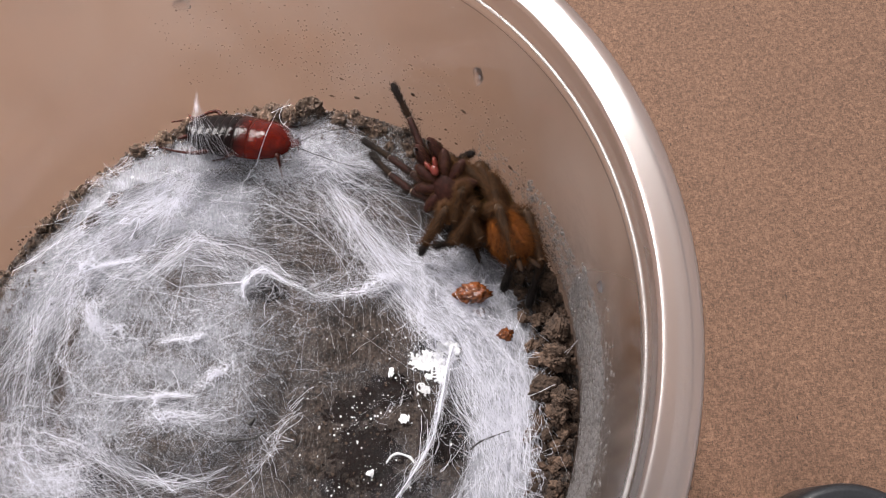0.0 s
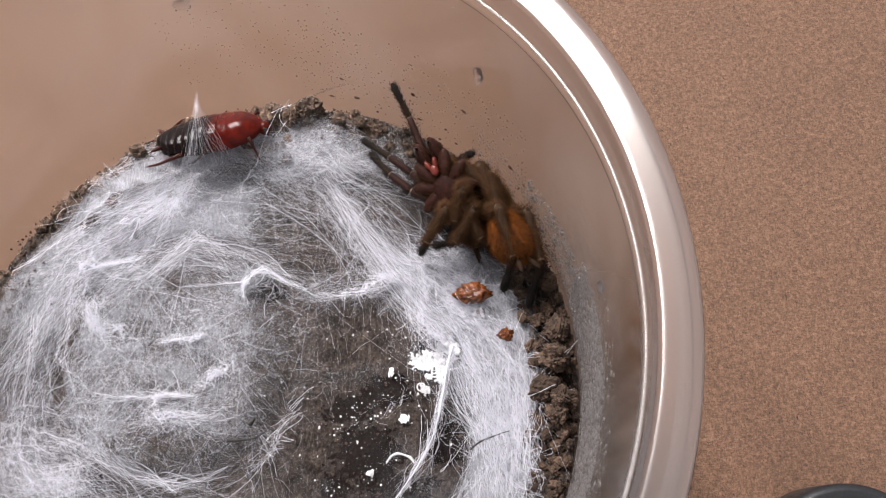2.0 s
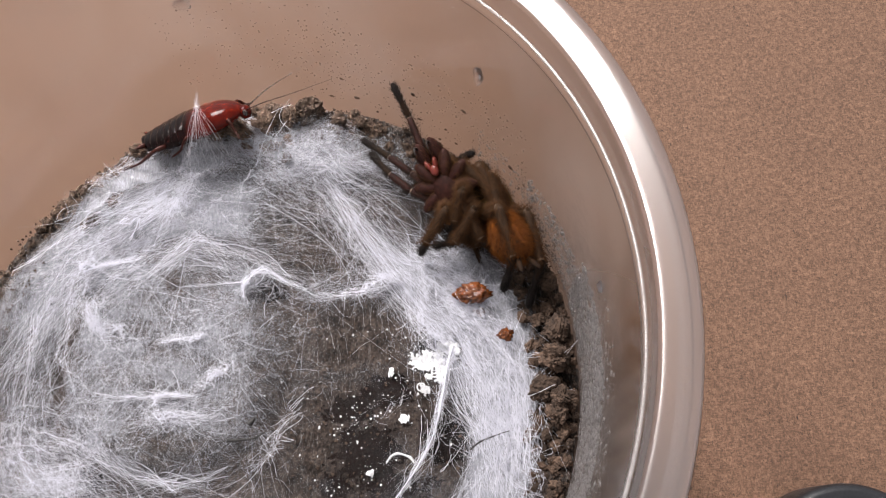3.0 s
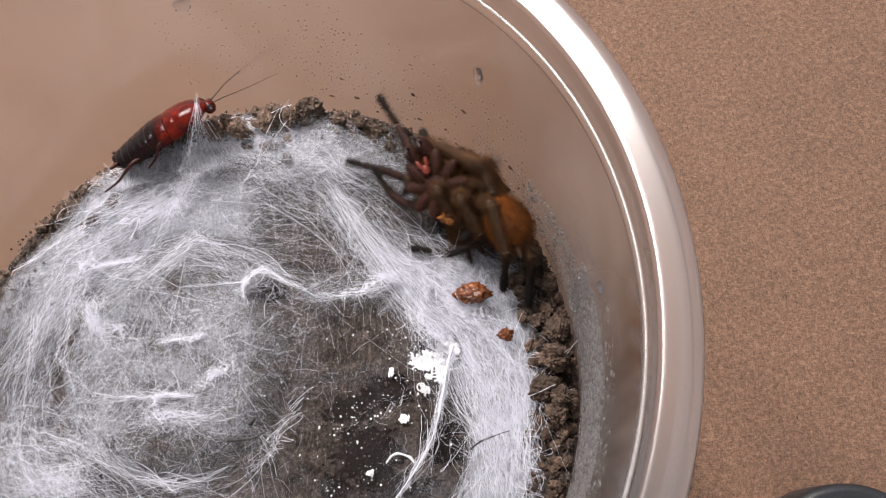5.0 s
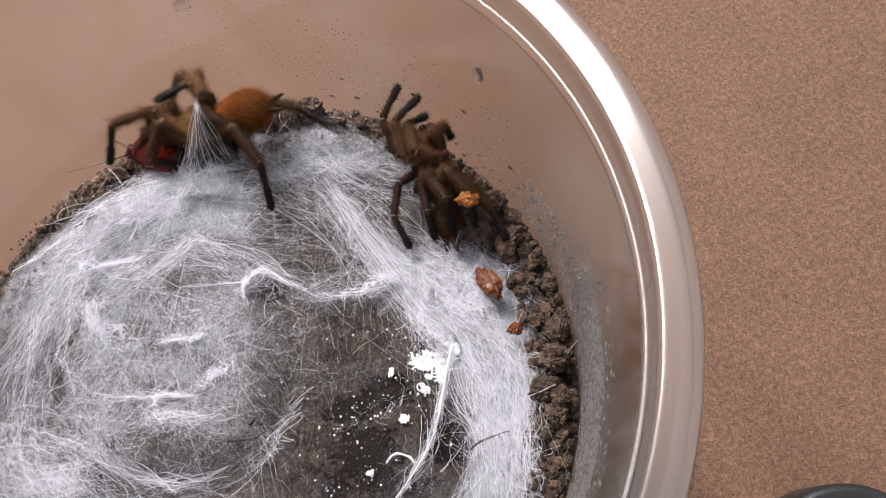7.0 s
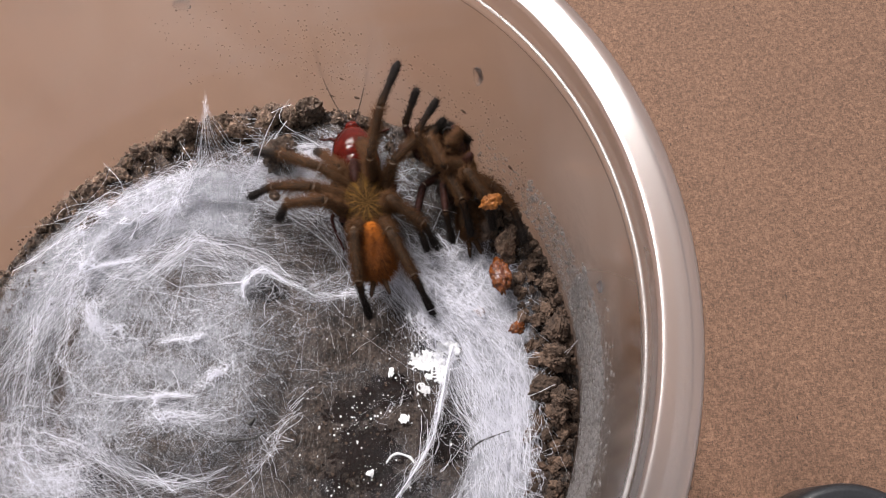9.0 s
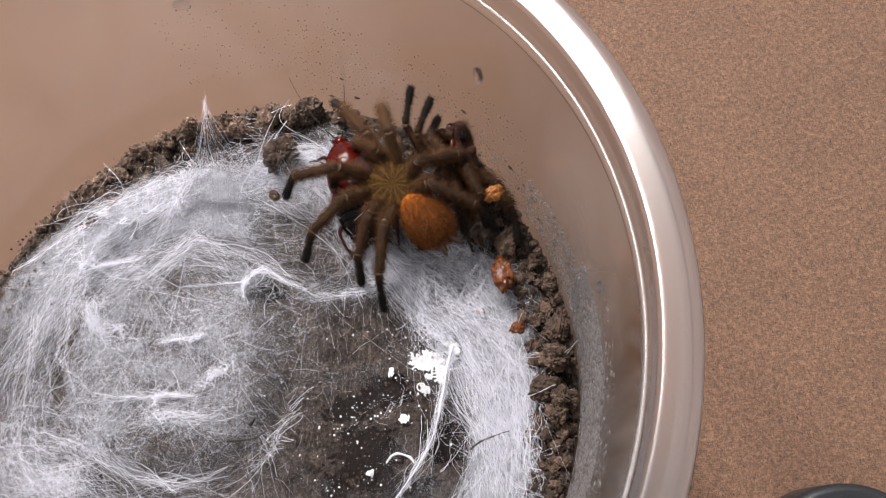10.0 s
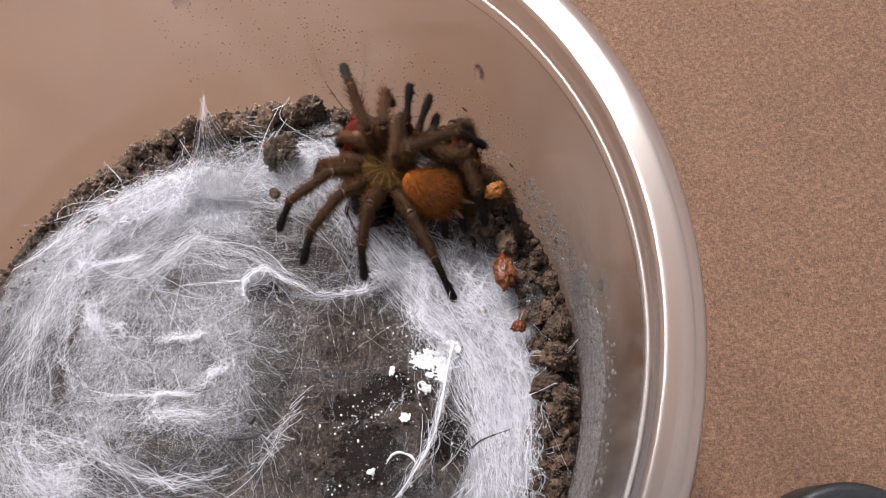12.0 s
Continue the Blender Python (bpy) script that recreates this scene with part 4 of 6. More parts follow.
frayed([(-4.8, 42.2, 34.2), (2.4, 40.2, 34.2), (9.4, 37.6, 34.2), (17.3, 31.9, 34.2)], 156, 1.50, 1.1)

frayed([(28.5, 20.5, 34.0), (32.9, 15.7, 34.0), (37.3, 9.9, 34.0)], 200, 1.20, 1.5)
frayed([(27.6, 16.8, 34.0), (32.0, 11.1, 34.0), (36.2, 6.6, 34.0)], 160, 1.00, 1.5)
# knots of thicker silk
frayed([(-26.2, 19.5, 35.0), (-23.6, 19.6, 35.0), (-21.1, 20.0, 35.0), (-19.2, 20.6, 35.0)], 26, 0.15, 2.6)
frayed([(-30.7, 20.6, 34.6), (-29.6, 19.7, 34.6), (-29.4, 18.7, 34.6)], 26, 0.15, 2.6)
frayed([(-26.7, 13.1, 35.4), (-25.7, 10.7, 35.4), (-24.7, 8.8, 35.4), (-22.9, 8.1, 35.4)], 26, 0.50, 2.6)
frayed([(-22.3, 8.3, 35.4), (-20.7, 8.7, 35.4), (-20.3, 6.9, 35.4)], 26, 0.25, 2.6)
frayed([(-13.6, 6.2, 35.8), (-11.4, 6.5, 35.8), (-8.9, 6.3, 35.8), (-6.8, 7.1, 35.8)], 26, 0.20, 2.6)
frayed([(-6.8, -1.2, 35.6), (-5.8, 0.2, 35.6), (-4.1, 1.0, 35.6), (-2.2, 2.0, 35.6)], 26, 0.40, 2.6)
frayed([(-13.4, -3.6, 35.8), (-13.3, -2.1, 35.8), (-10.7, -2.2, 35.8), (-7.2, -2.6, 35.8)], 26, 0.12, 2.6)
frayed([(-13.7, -5.9, 35.7), (-11.6, -5.5, 35.7), (-9.1, -5.1, 35.7), (-6.7, -6.2, 35.7)], 26, 0.40, 2.6)
frayed([(-1.5, 12.0, 34.6), (-1.9, 14.7, 34.6), (-1.2, 16.5, 34.6), (1.1, 18.2, 34.6)], 26, 0.10, 2.6)
frayed([(17.0, 13.7, 33.8), (19.4, 16.0, 33.8), (21.4, 16.7, 33.8)], 26, 0.30, 2.6)
frayed([(26.4, 9.6, 33.8), (27.7, 6.9, 33.8), (31.1, 4.8, 33.8)], 26, 0.30, 2.6)
frayed([(36.2, 2.2, 34.2), (37.7, -2.8, 34.2), (38.4, -8.5, 34.2), (39.0, -14.6, 34.2)], 40, 0.60, 1.7)
frayed([(39.5, 3.8, 34.2), (41.8, -2.1, 34.2), (42.2, -7.7, 34.2), (41.3, -15.4, 34.2)], 40, 0.50, 1.7)
frayed([(-25.2, 26.8, 34.2), (-21.9, 27.6, 34.2), (-17.7, 29.3, 34.2)], 26, 0.50, 2.6)
frayed([(-15.9, 28.2, 34.6), (-14.4, 31.8, 34.6), (-13.1, 35.4, 34.6)], 26, 0.50, 2.6)


def film(name, low, high, origin, parent, gain):
    """A thin milky film between two lines of points, fading at its borders."""
    n, m = 40, 14
    lo, hi = np.array(low), np.array(high)
    grid, thick_at = [], []
    for i in range(n):
        u = i / (n - 1)
        p, q = (np.array([np.interp(u * (len(w) - 1), range(len(w)), w[:, k]) for k in range(3)]) for w in (lo, hi))
        for j in range(m):
            t = j / (m - 1)
            g = p + (q - p) * t
            g[2] += 0.5 * noise.noise((g[0] / 3, g[1] / 3, 8)) - 0.6 * math.sin(3.14 * t)
            g[2] = max(g[2], soil_shape(g[0], g[1]) + 0.5)
            grid.append(g - np.array(origin))
            ragged = 0.8 * noise.noise((g[0] / 1.5, g[1] / 1.5, 3))
            thick_at.append(max(0.0, gain * smooth01(6 * u) * smooth01(6 - 6 * u) * smooth01(5 * t + 0.2) * smooth01(3.5 - 3.5 * t + ragged) * (1 + 0.6 * noise.noise((g[0] / 4, g[1] / 1.2, 5)))))
    ob = raw(name, grid, [(i * m + j, i * m + j + 1, i * m + m + j + 1, i * m + m + j) for i in range(n - 1) for j in range(m - 1)], MAT["sheet"], parent, "thin milky film of silk")
    ob.data.attributes.new("thickness", "FLOAT", "POINT").data.foreach_set("value", thick_at)
    return ob


def torn_silk(name, label, spots, origin, low, high, gain):
    """A loose flap of silk, threads on a film, that is dragged about as one piece; spots: ends and counts of its bundles."""
    own = []
    for a, b, wa, wb, n in spots:
        bundle(own, a, b, wa, wb, n * 1.8, 0.021, 1.6, 0.6, 0.0, True)
    v, f = threads([l for l, _ in own], [r for _, r in own])
    ob = tagged(new(name), label, "silk flap")
    ob.matrix_basis = mm_pose(*origin)
    tagged(raw("silk_threads", v - np.array(origin), f, MAT["silk"], ob), kind="stuff")
    film("silk_film", low, high, origin, ob, gain)
    return ob


FLAP_A = (-18.2, 39.8, 33.0)
flap_a = torn_silk("silk_flap", "loose flap of white silk reaching towards the tub wall",
                   [((-28.9, 36.0, 33.0), (-13.8, 41.6, 33.0), 1.6, 2.0, 150), ((-24.2, 39.1, 33.0), (-13.8, 37.4, 33.0), 2.0, 2.2, 110), ((-15.4, 41.9, 33.0), (-5.1, 41.1, 33.0), 2.0, 1.8, 150)], FLAP_A,
                   [(-33.7, 24.6, 34.2), (-26.6, 32.6, 34.2), (-19.9, 34.4, 34.2), (-14.1, 36.2, 34.2), (-3.2, 35.6, 34.2)], [(-36.7, 27.4, 35.2), (-28.6, 35.1, 35.2), (-21.6, 39.4, 35.2), (-16.0, 42.3, 35.2), (-4.5, 43.3, 35.2)], 0.75)
FLAP_B = (1.7, 43.1, 33.0)
flap_b = torn_silk("silk_flap", "loose flap of white silk hung over the clods",
                   [((-8.1, 40.9, 33.0), (6.0, 46.8, 33.0), 1.4, 1.6, 200), ((-5.3, 43.0, 33.0), (11.7, 43.4, 33.0), 1.6, 1.8, 220), ((-10.2, 41.6, 33.0), (-1.5, 46.1, 33.0), 1.2, 1.2, 120), ((2.0, 38.0, 34.0), (8.0, 47.0, 36.0), 2.5, 0.8, 120)], FLAP_B,
                   [(-3.7, 33.8, 34.8), (3.2, 32.3, 34.8), (12.6, 33.9, 34.8), (20.1, 34.6, 34.8)], [(-3.8, 41.8, 36.8), (2.8, 44.3, 36.8), (8.6, 44.8, 36.8), (17.5, 39.9, 36.8)], 0.30)


def web_tent(origin):
    """Threads and a thin film drawn up from the silk to one point high on the wall."""
    own = []
    tip, high, low = (np.array(p) for p in ((-11.5, 49.5, 40.7), (-8.3, 40.4, 45.0), (-9.0, 37.0, 41.5)))
    base = np.array([(-17.3, 31.9, 33.5), (-14.4, 31.8, 33.5), (-11.4, 32.2, 33.5), (-7.9, 33.3, 33.6), (-4.2, 35.2, 33.8), (-1.9, 37.5, 33.8)])

    def along(u, t, far=0.0):
        """A point of the film: u runs round its foot, t from the foot to the peak."""
        foot = np.array([np.interp(u * 5, range(6), base[:, k]) for k in range(3)])
        foot[2] = max(foot[2], web_z(foot[0], foot[1]) + 0.1)
        knee = low + (foot - low) * 0.18 + np.array([(u - 0.35) * 1.6, 0, 0])
        top = high + np.array([(u - 0.4) * 1.0, 0, 0])
        end = high + (tip - high) * far
        return (1 - t) ** 3 * foot + 3 * t * (1 - t) ** 2 * knee + 3 * t ** 2 * (1 - t) * top + t ** 3 * end

    for k in range(34):
        u = sr.random() ** 1.2
        far = 1.0 if k % 12 == 0 else sr.uniform(0.1, 0.7)
        wob, t0, t1 = sr.normal(size=3) * 0.35, sr.uniform(0, 0.25), 1.0 if k % 2 else sr.uniform(0.4, 1.0)
        line = np.array([along(u + 0.06 * math.sin(q * 0.5 + k), t0 + (t1 - t0) * q / (STEPS - 1), far) + wob * math.sin(q * 0.3) for q in range(STEPS)])
        own.append((line, 0.012 * (0.4 + sr.random())))
    v, f = threads([l for l, _ in own], [r for _, r in own])
    ob = tagged(new("silk_tent"), "white silk threads drawn up in a peak to the tub wall", "silk strand")
    ob.matrix_basis = mm_pose(*origin)
    tagged(raw("silk_threads", v - np.array(origin), f, MAT["silk"], ob), kind="stuff")
    n, m = 30, 16
    grid = np.array([along(i / (n - 1), j / (m - 1), 0.3) for i in range(n) for j in range(m)])
    film = raw("silk_film", grid - np.array(origin), [(i * m + j, i * m + j + 1, i * m + m + j + 1, i * m + m + j) for i in range(n - 1) for j in range(m - 1)], MAT["sheet"], ob, "thin milky film of silk")
    at = film.data.attributes.new("thickness", "FLOAT", "POINT")
    at.data.foreach_set("value", [(0.40 - 0.26 * i / (n - 1)) * (1.0 - 0.95 * j / (m - 1)) for i in range(n) for j in range(m)])
    return ob


TENT = (-11.4, 38.3, 33.0)
tent = web_tent(TENT)
side_thread = tagged(strand([(-1.1, 35.3, 36.5), (1.6, 38.8, 40.5), (2.5, 45.4, 38.0)], 0.045, None, "silk_strand"), "single taut white silk strand over the clods", "silk strand")

# tiny beads of moisture on the silk, their white body painting the highlights
bv, bf = [], []
ico = bmesh.new()
bmesh.ops.create_icosphere(ico, subdivisions=1, radius=1.0)
ICO_V = np.array([tuple(w.co) for w in ico.verts])
ICO_F = [tuple(w.index for w in q.verts) for q in ico.faces]
ico.free()
for k in range(850):
    line = main[sr.integers(len(main))][0]
    p = line[sr.integers(STEPS)]
    n0 = len(bv)
    bv += list(ICO_V * sr.uniform(0.05, 0.15) + p + (0, 0, 0.12))
    bf += [tuple(n0 + i for i in q) for q in ICO_F]
for k in range(1500):
    line = main[sr.integers(len(main))][0]
    p = line[sr.integers(STEPS)]
    if p[0] < 4 and k % 4:
        continue
    n0 = len(bv)
    bv += list(ICO_V * (0.05 + 0.10 * sr.random() ** 3) + p + (0, 0, 0.15))
    bf += [tuple(n0 + i for i in q) for q in ICO_F]
tagged(raw("water_beads", bv, bf, MAT["bead_water"]), "tiny water beads on the silk, painted milky white for their sparkle", "water beads", kind="stuff")


# glints of water on the bare ground
bv, bf = [], []
for cx, cy, spread, n in ((17.4, -5.4, 32.0)[:2] + (3.2, 60), (22.4, -1.2, 32.0)[:2] + (4.5, 60), (21.8, -12.7, 32.0)[:2] + (4.0, 50), (13.6, -15.0, 32.0)[:2] + (1.5, 25), (27.4, 11.9, 32.0)[:2] + (3.0, 25), (15.1, 6.8, 32.0)[:2] + (7.0, 40), (37.8, 2.4, 33.4)[:2] + (4.0, 60)):
    for _ in range(n):
        x, y = cx + sr.normal() * spread, cy + sr.normal() * spread
        n0 = len(bv)
        bv += list(ICO_V * sr.uniform(0.06, 0.24) * (1, sr.uniform(0.6, 1.4), 0.6) + (x, y, soil_z(x, y) + 0.08))
        bf += [tuple(n0 + i for i in q) for q in ICO_F]
tagged(raw("water_glints", bv, bf, MAT["drop"]), "small drops of water lying on the wet soil", "water drops", kind="stuff")


# white flecks on the bare ground, painted glints of the wet soil
bv, bf = [], []
for _ in range(260):
    a, d = sr.uniform(0, 6.283), math.sqrt(sr.random())
    x, y = (18.1, -1.2, 32.0)[0] + 17 * d * math.cos(a), (18.1, -1.2, 32.0)[1] + 19 * d * math.sin(a)
    if math.hypot(x, y) > 46:
        continue
    n0 = len(bv)
    s = 0.05 + 0.2 * sr.random() ** 4
    m = np.linalg.qr(sr.normal(size=(3, 3)))[0]
    bv += list(tet @ m * (s, s * sr.uniform(0.5, 2.0), s * 0.5) + (x, y, soil_z(x, y) + 0.12))
    bf += [(n0, n0 + 1, n0 + 2), (n0, n0 + 1, n0 + 3), (n0 + 1, n0 + 2, n0 + 3), (n0, n0 + 2, n0 + 3)]
# denser clusters where the wet ground would sparkle
for cx, cy, wide, tall, n in ((16.4, -4.9, 2.4, 1.0, 34), (14.3, -6.9, 1.6, 0.8, 14), (18.8, -13.0, 1.4, 1.2, 26), (13.5, -15.1, 1.0, 0.6, 16), (23.9, 5.8, 1.4, 0.8, 14), (22.3, -2.0, 2.0, 1.6, 14), (6.3, 8.1, 1.2, 1.2, 16)):
    for _ in range(n):
        x, y, q = cx + sr.normal() * wide, cy + sr.normal() * tall, 0.035 + 0.17 * sr.random() ** 3
        n0 = len(bv)
        bv += list(ICO_V * (q, q * sr.uniform(0.4, 1.2), q * 0.4) + (x, y, soil_z(x, y) + 0.12))
        bf += [tuple(n0 + i for i in t) for t in ICO_F]
tagged(raw("silk_crumbs", bv, bf, MAT["white"], smooth=False), "tiny white flecks on the wet soil standing in for glints", "silk crumbs", kind="stuff")


# condensation on the wall
def wall_drops(name, label, rows, seed, skin):
    r = np.random.default_rng(seed)
    dv, df = [], []
    for a0, a1, z0, z1, n, s0, s1 in rows:
        for _ in range(n):
            a, z = radians(r.uniform(a0, a1)), r.uniform(z0, z1) if z0 < z1 else z0
            s = s0 + (s1 - s0) * r.random() ** 3
            c, q = math.cos(a), math.sin(a)
            p = ICO_V * s
            p = np.column_stack([p[:, 0] * 0.45, p[:, 1] * r.uniform(0.7, 1.2), p[:, 2]])
            rad = wall_r(z) - 0.1
            p = np.column_stack([c * (p[:, 0] + rad) - q * p[:, 1], q * (p[:, 0] + rad) + c * p[:, 1], p[:, 2] + z])
            n0 = len(dv)
            dv += list(p)
            df += [tuple(n0 + i for i in t) for t in ICO_F]
    return tagged(raw(name, dv, df, MAT[skin]), label, "condensation", kind="stuff")


wall_drops("condensation", "fine water droplets on the inside of the clear tub wall",
           [(-50, 14, 33, 47, 3600, 0.2, 0.75), (-42, 8, 42, 54, 300, 0.1, 0.4), (10, 32, 33, 44, 900, 0.12, 0.4), (30, 45, 33, 43, 260, 0.1, 0.3)], 3, "pale_haze")


# these drops are coloured brown in place of real refraction
wall_drops("condensation", "scattered droplets high on the tub wall, painted dark as if refracting",
           [(32, 84, 34, 52, 560, 0.08, 0.21), (70, 104, 40, 56, 240, 0.07, 0.18)], 5, "refract_drop")
for a, z, s, t in ((45.4, 55.8, 0.9, 1.9), (97.8, 57.0, 1.3, 1.0), (8.0, 52.0, 0.7, 1.3)):
    bm = bmesh.new()
    bmesh.ops.create_icosphere(bm, subdivisions=3, radius=1.0)
    for w in bm.verts:
        w.co = Vector((w.co.x * 0.4, w.co.y * s, w.co.z * t * (1.0 - 0.25 * w.co.z))) * (1 + 0.25 * noise.noise(w.co * 1.4 + Vector((a, 0, 0))))
    ob = part("water_drop", bm, MAT["drop"])
    ob.matrix_basis = mm_pose((wall_r(z) - 0.2) * math.cos(radians(a)), (wall_r(z) - 0.2) * math.sin(radians(a)), z, 0, 6, a)
    tagged(ob, "large smeared water drop clinging to the clear wall", "water drop", group="large drops")

# crumbs of soil stuck to the wall
wr = random.Random(12)
for k in range(34):
    a, z = (radians(wr.uniform(30, 78)), 33 + 9 * wr.random() ** 2) if k < 24 else (radians(wr.uniform(20, 60)), wr.uniform(34, 46))
    s = 0.10 + 0.34 * wr.random() ** 2
    ob = new("soil_speck", CLODS[wr.randrange(9)])
    ob.parent = soil
    ob.matrix_basis = mm_pose((wall_r(z) - 0.2) * math.cos(a), (wall_r(z) - 0.2) * math.sin(a), z, 0, 0, math.degrees(a)) @ Matrix.Diagonal((0.4 * s, s * wr.uniform(0.7, 1.8), s, 1))

# film of fog on the wall, tinted dark and drawn tall to paint shade
v, f = [], []
FA, FZ = np.linspace(-58, 34, 90), np.linspace(32, 64, 30)
for z in FZ:
    for a in FA:
        v.append(((wall_r(z) - 0.35) * math.cos(radians(a)), (wall_r(z) - 0.35) * math.sin(radians(a)), z))
for i in range(len(FZ) - 1):
    f += [(i * 90 + k, i * 90 + k + 1, i * 90 + 91 + k, i * 90 + 90 + k) for k in range(89)]
fog = raw("fog_film", v, f, MAT["fog"], tub, "film of condensation, its dark tint standing in for shade")
at = fog.data.attributes.new("thickness", "FLOAT", "POINT")
at.data.foreach_set("value", [1.0 * smooth01((a + 58) / 25) * smooth01((34 - a) / 30) * smooth01((64 - z) / 24) * (0.7 + 0.6 * noise.noise((a / 9, z / 5, 2))) for z in FZ for a in FA])

# white droppings on the bare ground
def splotch(c, size, seed, name="white_dropping"):
    """A thin crust with a ragged outline that follows the ground."""
    cx, cy = c[:2]
    step = 0.08
    n = int(max(size) * 1.7 / step)
    index, v, f = {}, [], []
    for i in range(-n, n + 1):
        for j in range(-n, n + 1):
            x, y = i * step, j * step
            d = math.hypot(x / size[0], y / size[1])
            if d + 1.1 * noise.noise((x * 0.9, y * 0.9, seed * 3.1)) + 0.7 * noise.noise((x * 2.4, y * 2.4, seed)) < 0.95:
                index[i, j] = len(v)
                v.append((x, y, max(soil_z(cx + x, cy + y), soil_shape(cx + x, cy + y) + 0.2) - SOIL + 0.7 + 0.12 * noise.noise((x * 2, y * 2, seed))))
    m = len(v)
    v += [(x, y, z - 0.35) for x, y, z in v]
    for (i, j), q in index.items():
        ring = [index.get(k) for k in ((i + 1, j), (i + 1, j + 1), (i, j + 1))]
        if None not in ring:
            f += [(q, *ring), (m + ring[2], m + ring[1], m + ring[0], m + q)]
    ob = raw(name, v, f, MAT["white"])
    ob.matrix_basis = mm_pose(cx, cy, SOIL)
    return tagged(ob, "dried chalk-white dropping stuck to the soil", "dropping", group="white droppings")


for c, sx, sy, k in (((27.5, 3.1, 32.0), 2.6, 1.6, 1), ((30.1, 4.8, 32.0), 2.0, 1.3, 2), ((28.8, 1.6, 32.0), 1.6, 1.5, 3), ((25.9, 3.0, 32.0), 1.2, 0.8, 4), ((21.4, 1.8, 32.0), 0.5, 0.8, 5), ((26.8, -1.1, 32.0), 0.75, 0.7, 6), ((23.5, -5.5, 32.0), 0.9, 0.5, 7), ((18.9, -13.3, 32.0), 0.6, 0.5, 9)):
    splotch(c, (sx, sy), k)
for pts, r in ((((21.3, -11.9, 31.9), (21.9, -11.0, 31.9), (22.9, -10.6, 31.9), (23.9, -10.8, 31.9), (24.8, -11.2, 31.9), (25.4, -12.0, 31.9)), (0.06, 0.16, 0.20, 0.12, 0.24, 0.08)), (((26.8, -1.1, 32.2), (26.5, -1.5, 32.2), (26.0, -1.5, 32.2), (25.7, -1.1, 32.2), (25.8, -0.6, 32.2), (26.2, -0.4, 32.2), (26.7, -0.5, 32.2), (26.9, -1.0, 32.2)), 0.11)):
    tagged(strand(pts, r, None, "white_dropping", MAT["white"], taper=0.1), "curled line of dried chalk-white dropping", "dropping", group="white droppings")
for pts, r in ((((33.6, -10.4, 33.6), (35.1, -9.3, 33.8), (37.5, -8.4, 33.8), (39.3, -7.8, 33.6)), 0.16), (((-1.2, -9.0, 36.6), (0.7, -9.0, 36.7), (2.8, -8.7, 36.6), (4.3, -7.8, 36.3)), 0.28), (((1.8, -6.8, 36.6), (2.3, -6.2, 36.6), (2.5, -5.8, 36.5)), 0.55)):
    tagged(strand(pts, r, None, "dark_fibre", MAT["twig"], taper=0.7), "short dark plant fibre lying on the silk", "fibre", group="dark fibres")


# ---- animals ----
def segment(length, radii, sides=10):
    """A limb segment along +x: vertices, faces; radii is a list of (fraction, radius)."""
    v, f = [], []
    for t, r in radii:
        v += [(t * length, r * math.cos(6.283 * k / sides), r * math.sin(6.283 * k / sides)) for k in range(sides)]
    for i in range(len(radii) - 1):
        f += [(i * sides + k, i * sides + (k + 1) % sides, (i + 1) * sides + (k + 1) % sides, (i + 1) * sides + k) for k in range(sides)]
    f += [tuple(range(sides - 1, -1, -1)), tuple(range((len(radii) - 1) * sides, len(radii) * sides))]
    return v, f


def hair(v, f, root, way, length, width, r):
    """One bristle: a slim three-sided spike."""
    way = way.normalized()
    s = way.cross(Vector((r.uniform(-1, 1), r.uniform(-1, 1), r.uniform(-1, 1)))).normalized()
    u = s.cross(way)
    n0 = len(v)
    v += [tuple(root + s * width), tuple(root - s * width * 0.5 + u * width * 0.8), tuple(root - s * width * 0.5 - u * width * 0.8), tuple(root + way * length)]
    f += [(n0, n0 + 1, n0 + 3), (n0 + 1, n0 + 2, n0 + 3), (n0 + 2, n0, n0 + 3)]


def limb(name, length, radii, skin, setae, parent, count, reach, seed, band=False):
    """A hairy limb segment with a pale joint at its far end."""
    r = random.Random(seed)
    v, f = segment(length, radii)
    mats = [0] * len(f)
    if band:
        k = len(radii) - 2
        for i in range(10):
            mats[k * 10 + i] = 2
    for _ in range(count):
        t, a = r.random(), r.uniform(0, 6.283)
        for (t0, r0), (t1, r1) in zip(radii, radii[1:]):
            if t0 <= t <= t1:
                break
        rad = r0 + (r1 - r0) * (t - t0) / (t1 - t0 + 1e-6)
        out = Vector((0, math.cos(a), math.sin(a)))
        n0 = len(f)
        hair(v, f, Vector((t * length, 0, 0)) + out * rad * 0.92, out + Vector((r.uniform(0.5, 1.5), r.uniform(-0.3, 0.3), r.uniform(-0.3, 0.3))), reach * r.uniform(0.4, 1.3), r.uniform(0.018, 0.036), r)
        mats += [1] * (len(f) - n0)
    return raw(name, v, f, [skin, setae, MAT["ring"]], parent, mats=mats)


